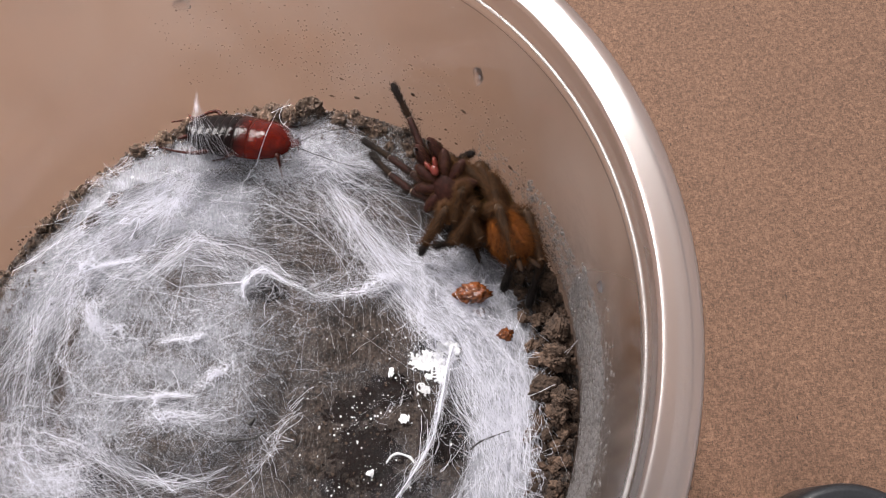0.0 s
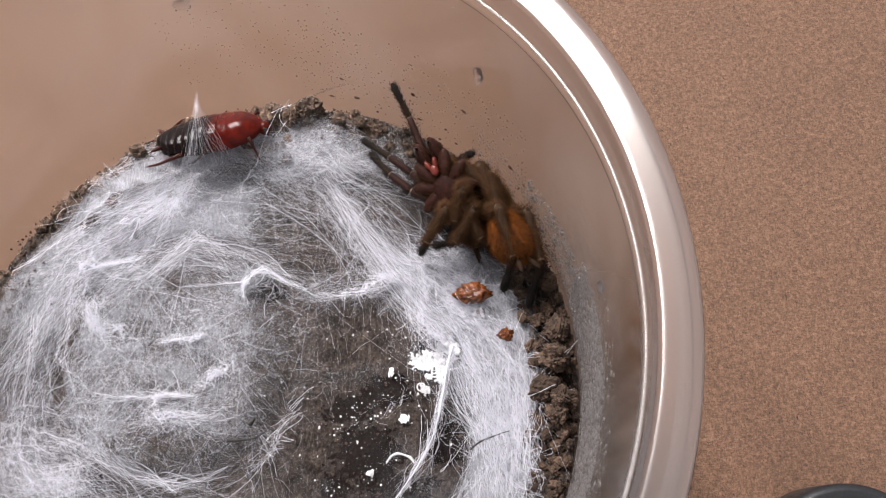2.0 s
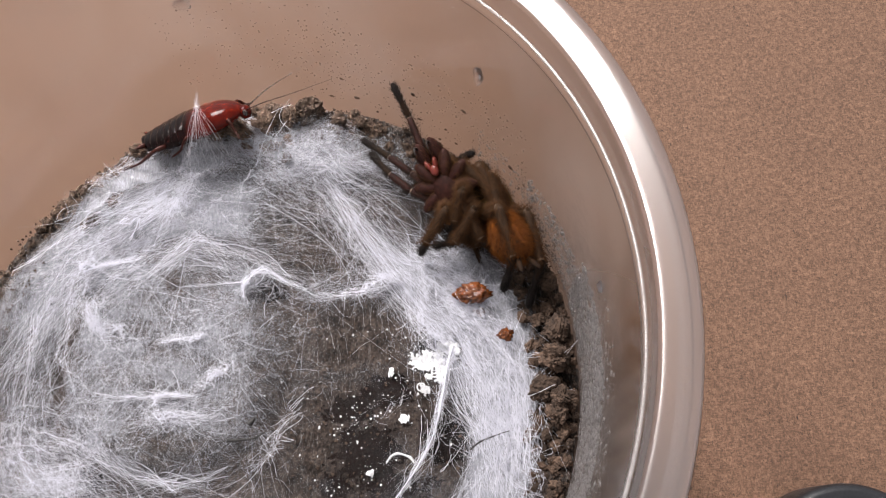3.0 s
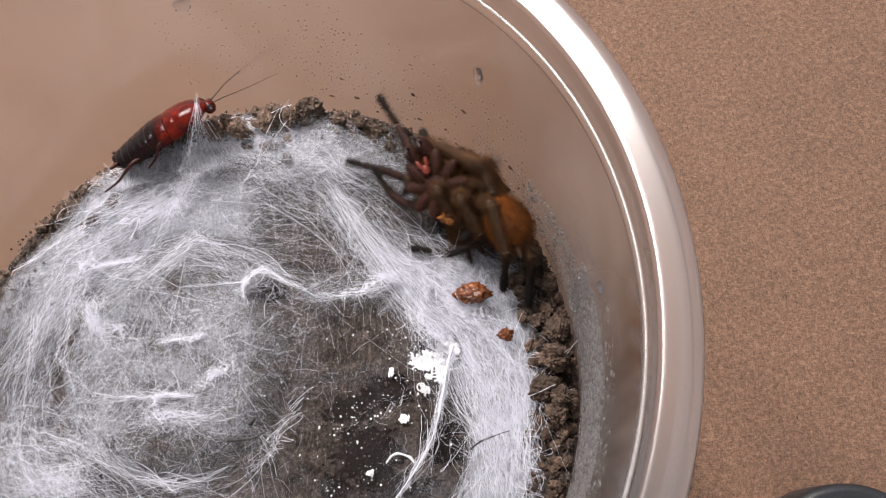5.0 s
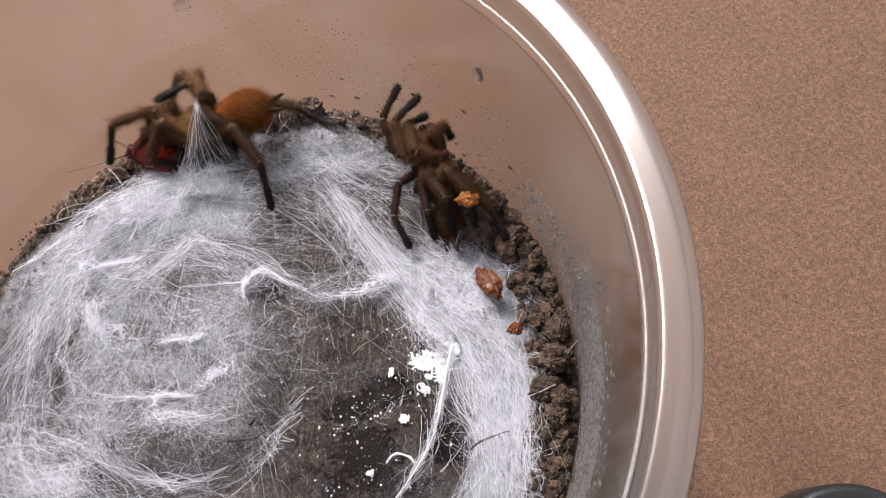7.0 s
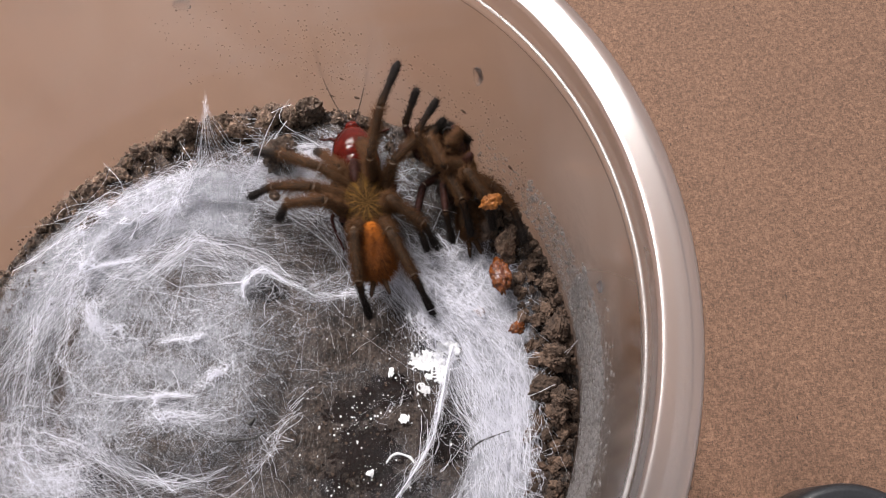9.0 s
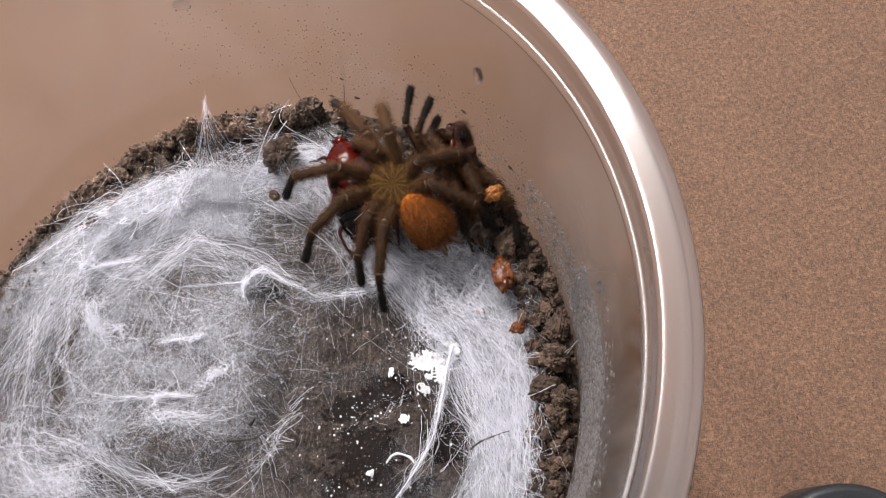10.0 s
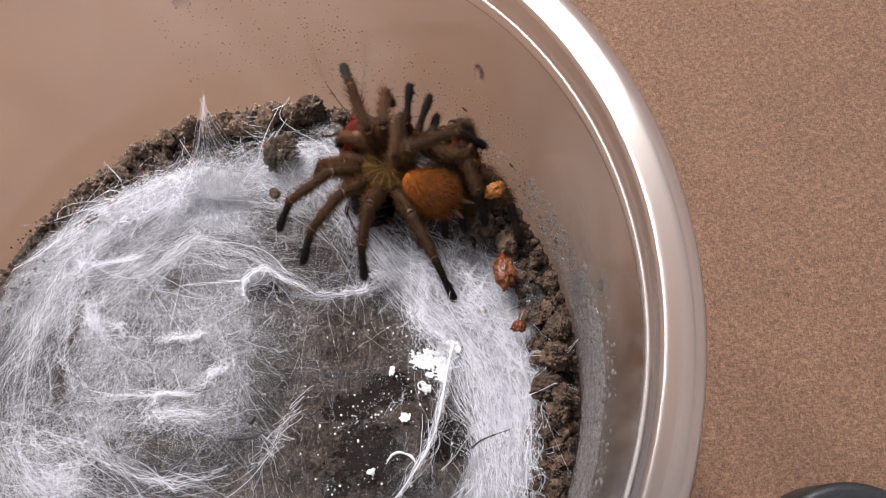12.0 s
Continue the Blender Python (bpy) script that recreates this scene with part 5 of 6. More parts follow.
def ovoid(name, half, centre, skin, setae, parent, count, reach, seed, shape=None, label="", whorl=False):
    """A hairy body part: an ellipsoid reshaped by shape(p)."""
    r = random.Random(seed)
    bm = bmesh.new()
    bmesh.ops.create_uvsphere(bm, u_segments=28, v_segments=18, radius=1.0)
    rot = Matrix.Rotation(radians(90), 4, "Y")
    bm.transform(rot)
    for w in bm.verts:
        q = shape(w.co) if shape else w.co
        w.co = Vector((q[0] * half[0], q[1] * half[1], q[2] * half[2]))
    bm.normal_update()
    v = [tuple(w.co) for w in bm.verts]
    f = [tuple(w.index for w in q.verts) for q in bm.faces]
    mats = [0] * len(f)
    pts = [([w.co.copy() for w in q.verts], [w.normal.copy() for w in q.verts], q.calc_area()) for q in bm.faces]
    bm.free()
    for cs, ns, _ in r.choices(pts, weights=[p[2] for p in pts], k=count):
        a, b = r.random(), r.random()
        mixes = [(1 - a) * (1 - b), a * (1 - b), a * b, (1 - a) * b] if len(cs) == 4 else [1 - max(a, b), abs(a - b), min(a, b)]
        c = sum((p * q for p, q in zip(cs, mixes)), Vector()) / sum(mixes)
        n = sum((p * q for p, q in zip(ns, mixes)), Vector()).normalized()
        if n.z < -0.95:
            continue
        back = Vector((c.x + 1.0, c.y, 0.4)) * 0.25 if whorl else Vector((-1, 0, 0.1))
        jit = Vector((r.uniform(-0.4, 0.4), r.uniform(-0.4, 0.4), r.uniform(-0.2, 0.2)))
        n0 = len(f)
        hair(v, f, c * 0.985, n * 0.6 + back * 0.85 + jit * 1.0, reach * r.uniform(0.4, 1.3), r.uniform(0.018, 0.036), r)
        mats += [1] * (len(f) - n0)
    ob = raw(name, v, f, [skin, setae], parent, label, mats=mats)
    ob.matrix_basis = mm_pose(*centre)
    return ob


HIP_ANGLE = (32, 68, 108, 146)
LEG_SIZE = ((6.6, 7.6, 7.8), (6.2, 7.0, 7.4), (5.6, 6.2, 7.2), (6.8, 7.4, 8.4))
PALP_SIZE = (3.6, 4.0, 3.6)


def tarantula(label, size, seed, belly=1.0, plump="abdomen", slim=1.0, reach=1.0, bald=()):
    """A hairy tarantula: +x is its front, z its back; its origin lies in the carapace. Returns the thing and its limbs."""
    root = tagged(new("tarantula"), label, "spider")

    def shield(p):
        w = 0.82 + 0.18 * math.cos((p.x + 0.25) * 1.6)
        return Vector((p.x, p.y * w, p.z * (0.75 + 0.25 * (p.x > 0) * p.x) - (0.16 * math.exp(-((p.x + 0.15) ** 2 + p.y ** 2) * 18) if p.z > 0 else 0)))

    def bag(p):
        return Vector((p.x, p.y * (1.0 - 0.18 * p.x), p.z * (1.0 - 0.12 * p.x)))

    ovoid("carapace", (4.7 * size, 3.8 * size, 1.6 * size), (0, 0, 0), MAT["carapace"], MAT["gold_hair"], root, 1900, 1.0 * size, seed, shield, "olive-gold carapace with dark radial furrows", True)
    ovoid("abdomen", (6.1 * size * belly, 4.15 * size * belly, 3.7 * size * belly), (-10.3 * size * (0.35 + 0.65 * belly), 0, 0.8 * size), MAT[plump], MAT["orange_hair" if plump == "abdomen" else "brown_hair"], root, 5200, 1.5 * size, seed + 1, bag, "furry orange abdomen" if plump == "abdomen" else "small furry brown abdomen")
    ovoid("pedicel", (1.5 * size, 0.9 * size, 0.8 * size), (-4.3 * size, 0, -0.1), MAT["shank"], MAT["brown_hair"], root, 40, 0.5, seed + 2)
    ovoid("sternum", (2.5 * size, 2.1 * size, 0.9 * size), (-0.3 * size, 0, -1.5 * size), MAT["under"], MAT["brown_hair"], root, 60, 0.4, seed + 3)
    ovoid("lip", (0.9 * size, 0.7 * size, 0.5 * size), (3.0 * size, 0, -2.35 * size), MAT["mouth"], MAT["brown_hair"], root, 12, 0.3, seed + 4, label="red mouth opening")
    for s in (1, -1):
        mx = ovoid("maxilla", (1.0 * size, 0.42 * size, 0.5 * size), (0, 0, 0), MAT["mouth"], MAT["orange_hair"], root, 40, 0.5, seed + 14 + s, label="orange-red fringe beside the mouth")
        mx.matrix_basis = mm_pose(4.0 * size, s * 0.6 * size, -2.25 * size, 0, 8, s * 14)
        ch = ovoid("chelicera", (2.9 * size, 1.15 * size, 1.5 * size), (5.4 * size, s * 1.0 * size, -0.7 * size), MAT["under"], MAT["brown_hair"], root, 320, 0.9, seed + 5 + s)
        ch.matrix_basis = mm_pose(5.5 * size, s * 1.15 * size, -0.3 * size, 0, 22, 0)
        fang = strand([(0, 0, 0), (0.9, 0, -0.7), (1.0, 0, -1.7), (0.3, 0, -2.5)], 0.34 * size, ch, "fang", MAT["fang"], 8, 0.9)
        fang.matrix_basis = mm_pose(1.7 * size, 0, -0.4)
        sp = limb("spinneret", 2.6 * size, [(0, 0.42), (0.5, 0.38), (0.85, 0.26), (1, 0.1)], MAT["tarsus"], MAT["dark_hair"], root, 50, 0.5, seed + 8 + s)
        sp.matrix_basis = mm_pose(-16.0 * size * (0.35 + 0.65 * belly), s * 0.8 * size, 0.7 * size, 0, -10, 180 - s * 14)
    limbs = []
    r = random.Random(seed)
    for s in (1, -1):
        for k in range(5):
            if k < 4:
                ang, (a, b, c), g, names = HIP_ANGLE[k], LEG_SIZE[k], 1.0, "leg"
                hip = Vector((3.6 * math.cos(radians(ang)), s * 2.9 * math.sin(radians(ang)), -0.8)) * size
            else:
                (a, b, c), g, names = PALP_SIZE, 0.8, "pedipalp"
                hip = Vector((3.6, s * 1.7, -1.0)) * size
            a, b, c = a * size * reach, b * size * reach, c * size * reach
            w = size * g * 0.98 * slim
            bare_leg = len(limbs) in bald
            skin, setae, few = (MAT["under"], MAT["dark_hair"], 0.25) if bare_leg else (MAT["leg"], MAT["brown_hair"], 1.0)
            thigh = limb(names, a, [(0, 0.85 * w), (0.12, 1.05 * w), (0.5, 1.12 * w), (0.85, 0.95 * w), (0.95, 0.82 * w), (1, 0.8 * w)], skin, setae, root, int(1000 * few), 1.6 * size, r.random(), True)
            shin = limb("tibia", b, [(0, 0.84 * w), (0.12, 0.98 * w), (0.36, 0.95 * w), (0.42, 0.85 * w), (0.55, 0.95 * w), (0.9, 0.82 * w), (0.96, 0.7 * w), (1, 0.7 * w)], skin if bare_leg else MAT["shank"], setae, thigh, int(950 * few), 1.4 * size, r.random(), True)
            foot = limb("tarsus", c, [(0, 0.70 * w), (0.08, 0.76 * w), (0.42, 0.62 * w), (0.50, 0.55 * w), (0.58, 0.80 * w), (0.85, 0.86 * w), (0.95, 0.68 * w), (1, 0.3 * w)], MAT["tarsus"], MAT["dark_hair"], thigh, 700, 0.75 * size, r.random())
            # coxa: the short stub below the shield that carries the limb
            cx = ovoid("coxa", (2.3 * size, 1.02 * size, 0.9 * size), (0, 0, 0), MAT["under"], MAT["brown_hair"], root, 260, 1.0, seed + 20 + k)
            cx.matrix_basis = mm_pose(hip.x * 0.92, hip.y * 1.02, hip.z - 0.45 * size, 0, 0, math.degrees(math.atan2(hip.y, hip.x)))
            limbs.append((thigh, shin, foot, hip, (a, b, c)))
    return root, limbs


def frame_of(origin, x_axis, z_hint):
    x = x_axis.normalized()
    y = z_hint.cross(x)
    if y.length < 1e-4:
        y = Vector((0, 1, 0)).cross(x)
    y.normalize()
    z = x.cross(y)
    m = Matrix((x, y, z)).transposed().to_4x4()
    m.translation = origin
    return m


def limb_poses(hip, foot, lengths, up):
    """World matrices (mm) of three limb segments arched from hip to foot."""
    a, b, c = lengths
    d = foot - hip
    dist = min(max(d.length, 0.25 * (a + b + c)), 0.985 * (a + b + c))
    lo, hi = 0.0, 2.0
    for _ in range(40):
        t = (lo + hi) / 2
        x = a + b * math.cos(t) + c * math.cos(1.75 * t)
        y = -b * math.sin(t) - c * math.sin(1.75 * t)
        if math.hypot(x, y) > dist:
            lo = t
        else:
            hi = t
    base = -math.atan2(y, x)
    u = d.normalized()
    w = up - u * up.dot(u)
    w = w.normalized() if w.length > 1e-3 else Vector((0, 0, 1))
    out, p = [], hip.copy()
    for ang, length in ((base, a), (base - t, b), (base - 1.75 * t, c)):
        way = u * math.cos(ang) + w * math.sin(ang)
        out.append(frame_of(p, way, -u * math.sin(ang) + w * math.cos(ang)))
        p = p + way * length
    return out


def in_metres(m):
    m = m.copy()
    m.translation = m.translation * MM
    return m


class Animal:
    """Gathers the rows of a spider and its limbs, then keys them."""

    def __init__(self, root, limbs):
        self.root, self.limbs, self.rows = root, limbs, []
        self.parts = [([], [], []) for _ in limbs]

    def row(self, t, front, back, lean, feet, up=(0, 0, 1), body_up=None, ups={}):
        """front, back: the middle of the carapace and of the abdomen; feet: ten foot points, left legs 1-4 and palp, then right."""
        front, back = Vector(front), Vector(back)
        hint = Vector(body_up) if body_up else Matrix.Rotation(radians(lean), 3, front - back) @ Vector((0, 0, 1))
        m = frame_of(front, front - back, hint)
        self.rows.append((t, in_metres(m)))
        inv = m.inverted()
        for k, ((thigh, shin, tip, hip, size), foot, lists) in enumerate(zip(self.limbs, feet, self.parts)):
            h = m @ hip
            w1, w2, w3 = limb_poses(h, Vector(foot), size, Vector(ups.get(k, up)))
            lists[0].append((t, in_metres(inv @ w1)))
            i1 = w1.inverted()
            lists[1].append((t, in_metres(i1 @ w2)))
            lists[2].append((t, in_metres(i1 @ w3)))

    def key(self):
        walk(self.root, self.rows)
        for (thigh, shin, tip, _, _), lists in zip(self.limbs, self.parts):
            for ob, rows in zip((thigh, shin, tip), lists):
                walk(ob, rows)


hunter = Animal(*tarantula("hairy orange and olive-brown tarantula with black feet, hunting", 1.03, 11, 0.76, "abdomen", 0.72))
resting = Animal(*tarantula("hairy dark-brown tarantula lying belly up against the tub wall", 0.98, 57, 0.5, "leg", 0.68, 0.79, (5, 6, 7)))


def cockroach():
    """A glossy red-brown cockroach nymph: +x is its front."""
    root = tagged(new("cockroach"), "glossy red-brown cockroach nymph with a black rear", "cockroach")

    def plate(name, x0, x1, w0, w1, h, skin, label=""):
        v, f = [], []
        nx, ny = 7, 18
        for i in range(nx):
            t = i / (nx - 1)
            x = x0 + (x1 - x0) * t
            lip = 1.0 + 0.03 * math.sin(3.14 * min(1.0, t * 1.1)) + 0.03 * (1 - t)
            w = (w0 + (w1 - w0) * t) * lip
            hh = h * lip
            for k in range(ny):
                a = 6.283 * k / ny
                q = max(0.0, math.sin(a))
                v.append((x, w * math.cos(a), hh * (q if math.sin(a) > 0 else 0.45 * math.sin(a))))
        for i in range(nx - 1):
            f += [(i * ny + k, i * ny + (k + 1) % ny, (i + 1) * ny + (k + 1) % ny, (i + 1) * ny + k) for k in range(ny)]
        f += [tuple(range(ny - 1, -1, -1)), tuple(range((nx - 1) * ny, nx * ny))]
        return raw(name, v, f, skin, root, label)

    feelers = []
    # abdomen rings from the tail forward, then the three thorax plates
    xs = [-10.0, -9.1, -7.8, -6.3, -4.9, -3.6, -2.3, -1.0]
    ws = [1.3, 2.5, 3.3, 3.8, 4.05, 4.15, 4.2, 4.15]
    for i in range(7):
        plate("abdomen_ring", xs[i], xs[i + 1] + 0.25, ws[i], ws[i + 1] + 0.06, 1.5 + 0.2 * i, MAT["roach_plate"], "glossy black abdomen ring")
    plate("thorax_plate", -1.0, 1.6, 4.1, 4.0, 2.75, MAT["roach_plate"])
    plate("thorax_plate", 1.5, 4.2, 4.05, 3.8, 2.75, MAT["roach_plate"])
    ovoid("pronotum", (4.3, 3.8, 2.65), (4.6, 0, 0.15), MAT["roach_red"], MAT["roach_leg"], root, 0, 0, 5, lambda p: Vector((p.x, p.y * (1 - 0.16 * p.x), (p.z if p.z > 0 else p.z * 0.5) * (1 - 0.22 * p.x))), "rounded red neck shield")
    head = ovoid("head", (1.1, 1.3, 1.2), (8.9, 0, -0.3), MAT["roach_red"], MAT["roach_leg"], root, 0, 0, 6)
    for s in (1, -1):
        ovoid("eye", (0.45, 0.35, 0.6), (0.35, s * 1.05, 0.25), MAT["fang"], MAT["fang"], head, 0, 0, 7)
        cr = limb("cercus", 2.4, [(0, 0.35), (0.4, 0.42), (0.8, 0.25), (1, 0.06)], MAT["roach_leg"], MAT["roach_leg"], root, 16, 0.5, 8 + s)
        cr.matrix_basis = mm_pose(-8.9, s * 1.3, 0.5, 0, -14, 180 - s * 38)
        feelers.append(strand([(0, 0, 0), (4.0, s * 1.9, 1.0), (10.0, s * 3.6, 1.6), (17.0, s * 4.4, 2.0)], 0.11, root, "antenna", MAT["fang"], 5, 0.8))
        for k, (x, a, b, ang) in enumerate(((5.2, 2.4, 3.0, 40), (1.4, 3.2, 4.2, 132), (-2.2, 5.2, 8.6, 146))):
            ca, sa = math.cos(radians(ang)), math.sin(radians(ang))
            c2, s2 = math.cos(radians(ang + 46 - 20 * (ang < 90))), math.sin(radians(ang + 46 - 20 * (ang < 90)))
            strand([(x, s * 1.5, -0.6), (x + a * 0.5 * ca, s * (1.5 + a * 0.5 * sa), -0.2), (x + a * ca, s * (1.8 + a * sa), 0.5),
                    (x + a * ca + b * 0.5 * c2, s * (1.8 + a * sa + b * 0.5 * s2), -1.1), (x + a * ca + b * c2, s * (1.8 + a * sa + b * s2), -1.8)], (0.42, 0.5, 0.34, 0.22, 0.12), root, "leg", MAT["roach_leg"], 7, 0.8)
    return root, feelers


roach, feelers = cockroach()


# ---- husks of old meals, and a loose orange patch of the spider ----
def husk(label, size, seed, skin="husk"):
    bm = bmesh.new()
    bmesh.ops.create_icosphere(bm, subdivisions=4, radius=1.0)
    for w in bm.verts:
        p = w.co.copy()
        k = 1 + 0.32 * noise.noise(p * 1.6 + Vector((seed, 0, 0))) + 0.26 * abs(noise.noise(p * 3.6 + Vector((0, seed, 0)))) - 0.55 * abs(noise.noise(p * 5 + Vector((0, 0, seed)))) - 0.3 * abs(noise.noise(p * 11)) + 0.15 * noise.noise(p * 20)
        w.co = Vector((p.x * size[0], p.y * size[1], p.z * size[2])) * k
    return tagged(part("prey_husk", bm, MAT[skin]), label, "husk", group="prey husks")


husk_big = husk("crumpled amber-brown husk of an old meal", (2.7, 1.7, 1.4), 2.0)
husk_small = husk("small brown husk fragment on the silk", (1.2, 1.0, 0.7), 5.0)
husk_pale = husk("small pinkish husk fragment under silk", (0.9, 0.8, 0.2), 8.0, "pale")
husk_pale.matrix_basis = mm_pose(35.2, 10.3, 33.0)
# no husk: added piece for an orange patch on the resting spider
spider_patch = husk("bright orange patch of the resting spider, added as a loose piece", (1.8, 1.2, 0.9), 11.0, "patch_skin")

bm = bmesh.new()
bmesh.ops.create_icosphere(bm, subdivisions=5, radius=2.9)
for w in bm.verts:
    p = w.co / 2.9
    w.co *= 1 + 0.3 * noise.noise(p * 1.6) + 0.26 * noise.noise(p * 4.0) + 0.2 * noise.noise(p * 8) + 0.1 * noise.noise(p * 18)
    w.co.z *= 0.8
moved_clod = tagged(part("soil_clod", bm, MAT["clod"]), "rounded dry grey-brown soil clod", "clod")
clod_size = moved_clod.scale.copy()

crumb = tagged(new("soil_crumb", CLODS[2]), "small dark crumb of soil lying on the silk", "clod")
crumb.scale = (1.0, 0.9, 0.8)

# black cap standing on the board
cap = tagged(new("bottle_cap"), "round matt black plastic cap on the board", "cap")
v, f = lathe([(0.01, 11.2), (11.5, 11.2), (12.8, 11.6), (13.6, 11.4), (14.1, 10.6), (14.3, 4), (14.4, 0.05), (0.01, 0.05)], 72)
raw("shell", v, f, MAT["black"], cap)
v, f = lathe([(0.01, 11.8), (9.0, 11.8), (9.4, 11.6), (9.5, 11.3)], 48)
raw("top_disc", v, f, MAT["black"], cap)
cap.matrix_basis = mm_pose(92.1, -27.7, 11.0)
cap.location.z = 0.0


# ---- movement ----
def motions():
    # hunter: rests behind the other spider, darts over the web, takes the roach, carries it back
    rest = [(35.4, 34.4, 33.5), (35.9, 27.4, 33.2), (37.6, 21.4, 33.2), (39.0, 13.3, 33.5), (34.1, 33.7, 35.0), (33.3, 35.1, 34.0), (37.9, 31.8, 34.0), (40.4, 25.1, 34.5), (42.7, 10.5, 33.5), (32.8, 33.3, 36.0)]
    tuck = {0: (0.2, -0.6, -0.4), 1: (0.3, -0.7, -0.3), 2: (0.3, -0.8, 0.1), 3: (0.3, -0.8, 0.1), 4: (0.3, -0.5, -0.3), 8: (0.3, -0.8, 0.1)}
    for t in (0.0, 2.4, 4.9):
        hunter.row(t, (37.0, 27.7, 36.3), (42.5, 14.3, 40.5), 20, rest, up=(-0.25, -0.15, 0.95), ups=tuck)
    hunter.row(5.0, (35.8, 29.8, 37.5), (41.6, 18.1, 40.0), 20, rest, up=(-0.25, -0.15, 0.95), ups=tuck)
    dart = [(4.5, 32.7, 33.0), (13.2, 32.2, 33.0), (21.1, 22.7, 33.0), (39.9, 16.0, 35.0), (18.5, 35.1, 36.0),
            (10.1, 45.1, 35.0), (17.1, 41.6, 35.0), (28.4, 41.7, 37.7), (42.7, 20.1, 36.0), (21.4, 36.5, 37.0)]
    hunter.row(5.1, (30.8, 32.8, 39.0), (37.6, 27.6, 38.0), 15, dart)
    for t in (5.2, 5.55):
        hunter.row(t, (27.0, 35.4, 36.0), (36.2, 29.1, 38.0), 12, dart)
    hunter.row(5.7, (12.9, 37.8, 37.0), (23.8, 34.3, 37.0), 0, [(-4.4, 33.6, 33.0), (-0.2, 30.3, 33.0), (12.6, 25.6, 33.0), (28.4, 25.9, 33.0), (2.5, 37.0, 34.0),
               (-4.2, 50.4, 38.3), (3.9, 50.0, 35.3), (16.4, 47.7, 37.6), (20.1, 45.4, 30.9), (2.2, 41.4, 34.0)])
    five8 = [(-6.2, 32.1, 33.0), (-2.2, 31.4, 33.0), (7.3, 27.3, 33.0), (27.6, 27.0, 34.0), (-3.1, 37.9, 35.0),
             (-10.5, 49.8, 41.8), (-0.3, 50.5, 38.0), (16.5, 47.6, 37.2), (21.1, 42.9, 36.0), (-3.1, 41.7, 36.0)]
    hunter.row(5.8, (5.3, 38.2, 37.0), (16.1, 34.7, 37.0), 0, five8, up=(0, 0.55, 0.8), ups={8: (0.1, -0.1, 1)})
    hunter.row(5.9, (3.3, 38.6, 37.0), (14.5, 35.0, 37.0), 0, five8, up=(0, 0.55, 0.8), ups={8: (0.1, -0.1, 1)})
    hunter.row(6.0, (-2.7, 41.3, 37.0), (8.7, 38.5, 37.0), 0, [(-14.4, 34.2, 33.0), (-7.4, 33.8, 33.0), (7.3, 27.0, 33.0), (20.9, 30.8, 33.0), (-11.5, 41.7, 35.0),
               (-25.2, 44.0, 39.6), (-13.0, 48.6, 35.8), (-3.7, 49.5, 30.5), (13.7, 48.2, 34.2), (-12.5, 45.0, 36.0)], up=(0, 0.55, 0.8), ups={8: (0.1, -0.1, 1)})
    held = [(-34.7, 36.0, 34.0), (-20.0, 27.0, 33.5), (-8.8, 29.2, 33.5), (1.8, 28.1, 33.5), (-28.5, 37.1, 35.0),
            (-33.0, 45.2, 36.0), (-20.9, 45.9, 37.3), (-11.0, 48.6, 31.8), (10.5, 41.1, 35.0), (-27.5, 43.2, 36.0)]
    hunter.row(6.1, (-12.2, 41.9, 37.0), (-0.5, 40.1, 37.0), 0, held, up=(0, 0.55, 0.8), ups={8: (0.1, -0.1, 1)})
    for t in (6.2, 6.6):
        hunter.row(t, (-15.9, 42.3, 37.0), (-4.6, 41.8, 37.5), 0, held, up=(0, 0.55, 0.8), ups={8: (0.1, -0.1, 1)})
    hunter.row(6.8, (-14.7, 42.4, 37.5), (-3.3, 42.6, 38.5), 0, held, up=(0, 0.55, 0.8))
    hunter.row(7.0, (-11.4, 43.0, 38.0), (-0.5, 43.7, 40.0), 0, [(-28.3, 38.5, 34.0), (-12.9, 37.9, 34.0), (-7.0, 37.6, 35.0), (1.3, 28.7, 33.5), (-21.9, 40.1, 35.0),
               (-18.7, 47.1, 39.6), (-16.5, 47.6, 36.8), (-11.9, 48.7, 34.6), (12.6, 42.0, 34.5), (-20.3, 42.7, 36.0)], up=(0, 0.55, 0.8))
    hunter.row(7.2, (-5.1, 43.7, 38.0), (6.0, 42.9, 39.0), 0, [(-22.3, 39.5, 34.0), (-14.5, 38.5, 34.0), (-2.4, 37.3, 34.0), (1.6, 28.9, 33.5), (-14.0, 41.2, 36.0),
               (-20.5, 46.2, 38.4), (-4.8, 50.7, 42.0), (-0.9, 50.8, 40.6), (11.1, 48.5, 31.5), (-13.3, 44.0, 36.0)], up=(0, 0.55, 0.8))
    hunter.row(7.75, (1.5, 40.8, 38.0), (11.1, 36.8, 39.0), 0, [(-11.3, 36.7, 34.0), (-5.1, 32.4, 33.5), (4.9, 28.8, 33.5), (16.5, 25.2, 33.5), (-5.0, 40.7, 36.0),
               (-5.1, 50.3, 38.5), (4.5, 50.2, 37.5), (14.1, 48.3, 36.1), (21.0, 37.6, 35.0), (-4.3, 43.4, 36.0)], up=(0, 0.55, 0.8))
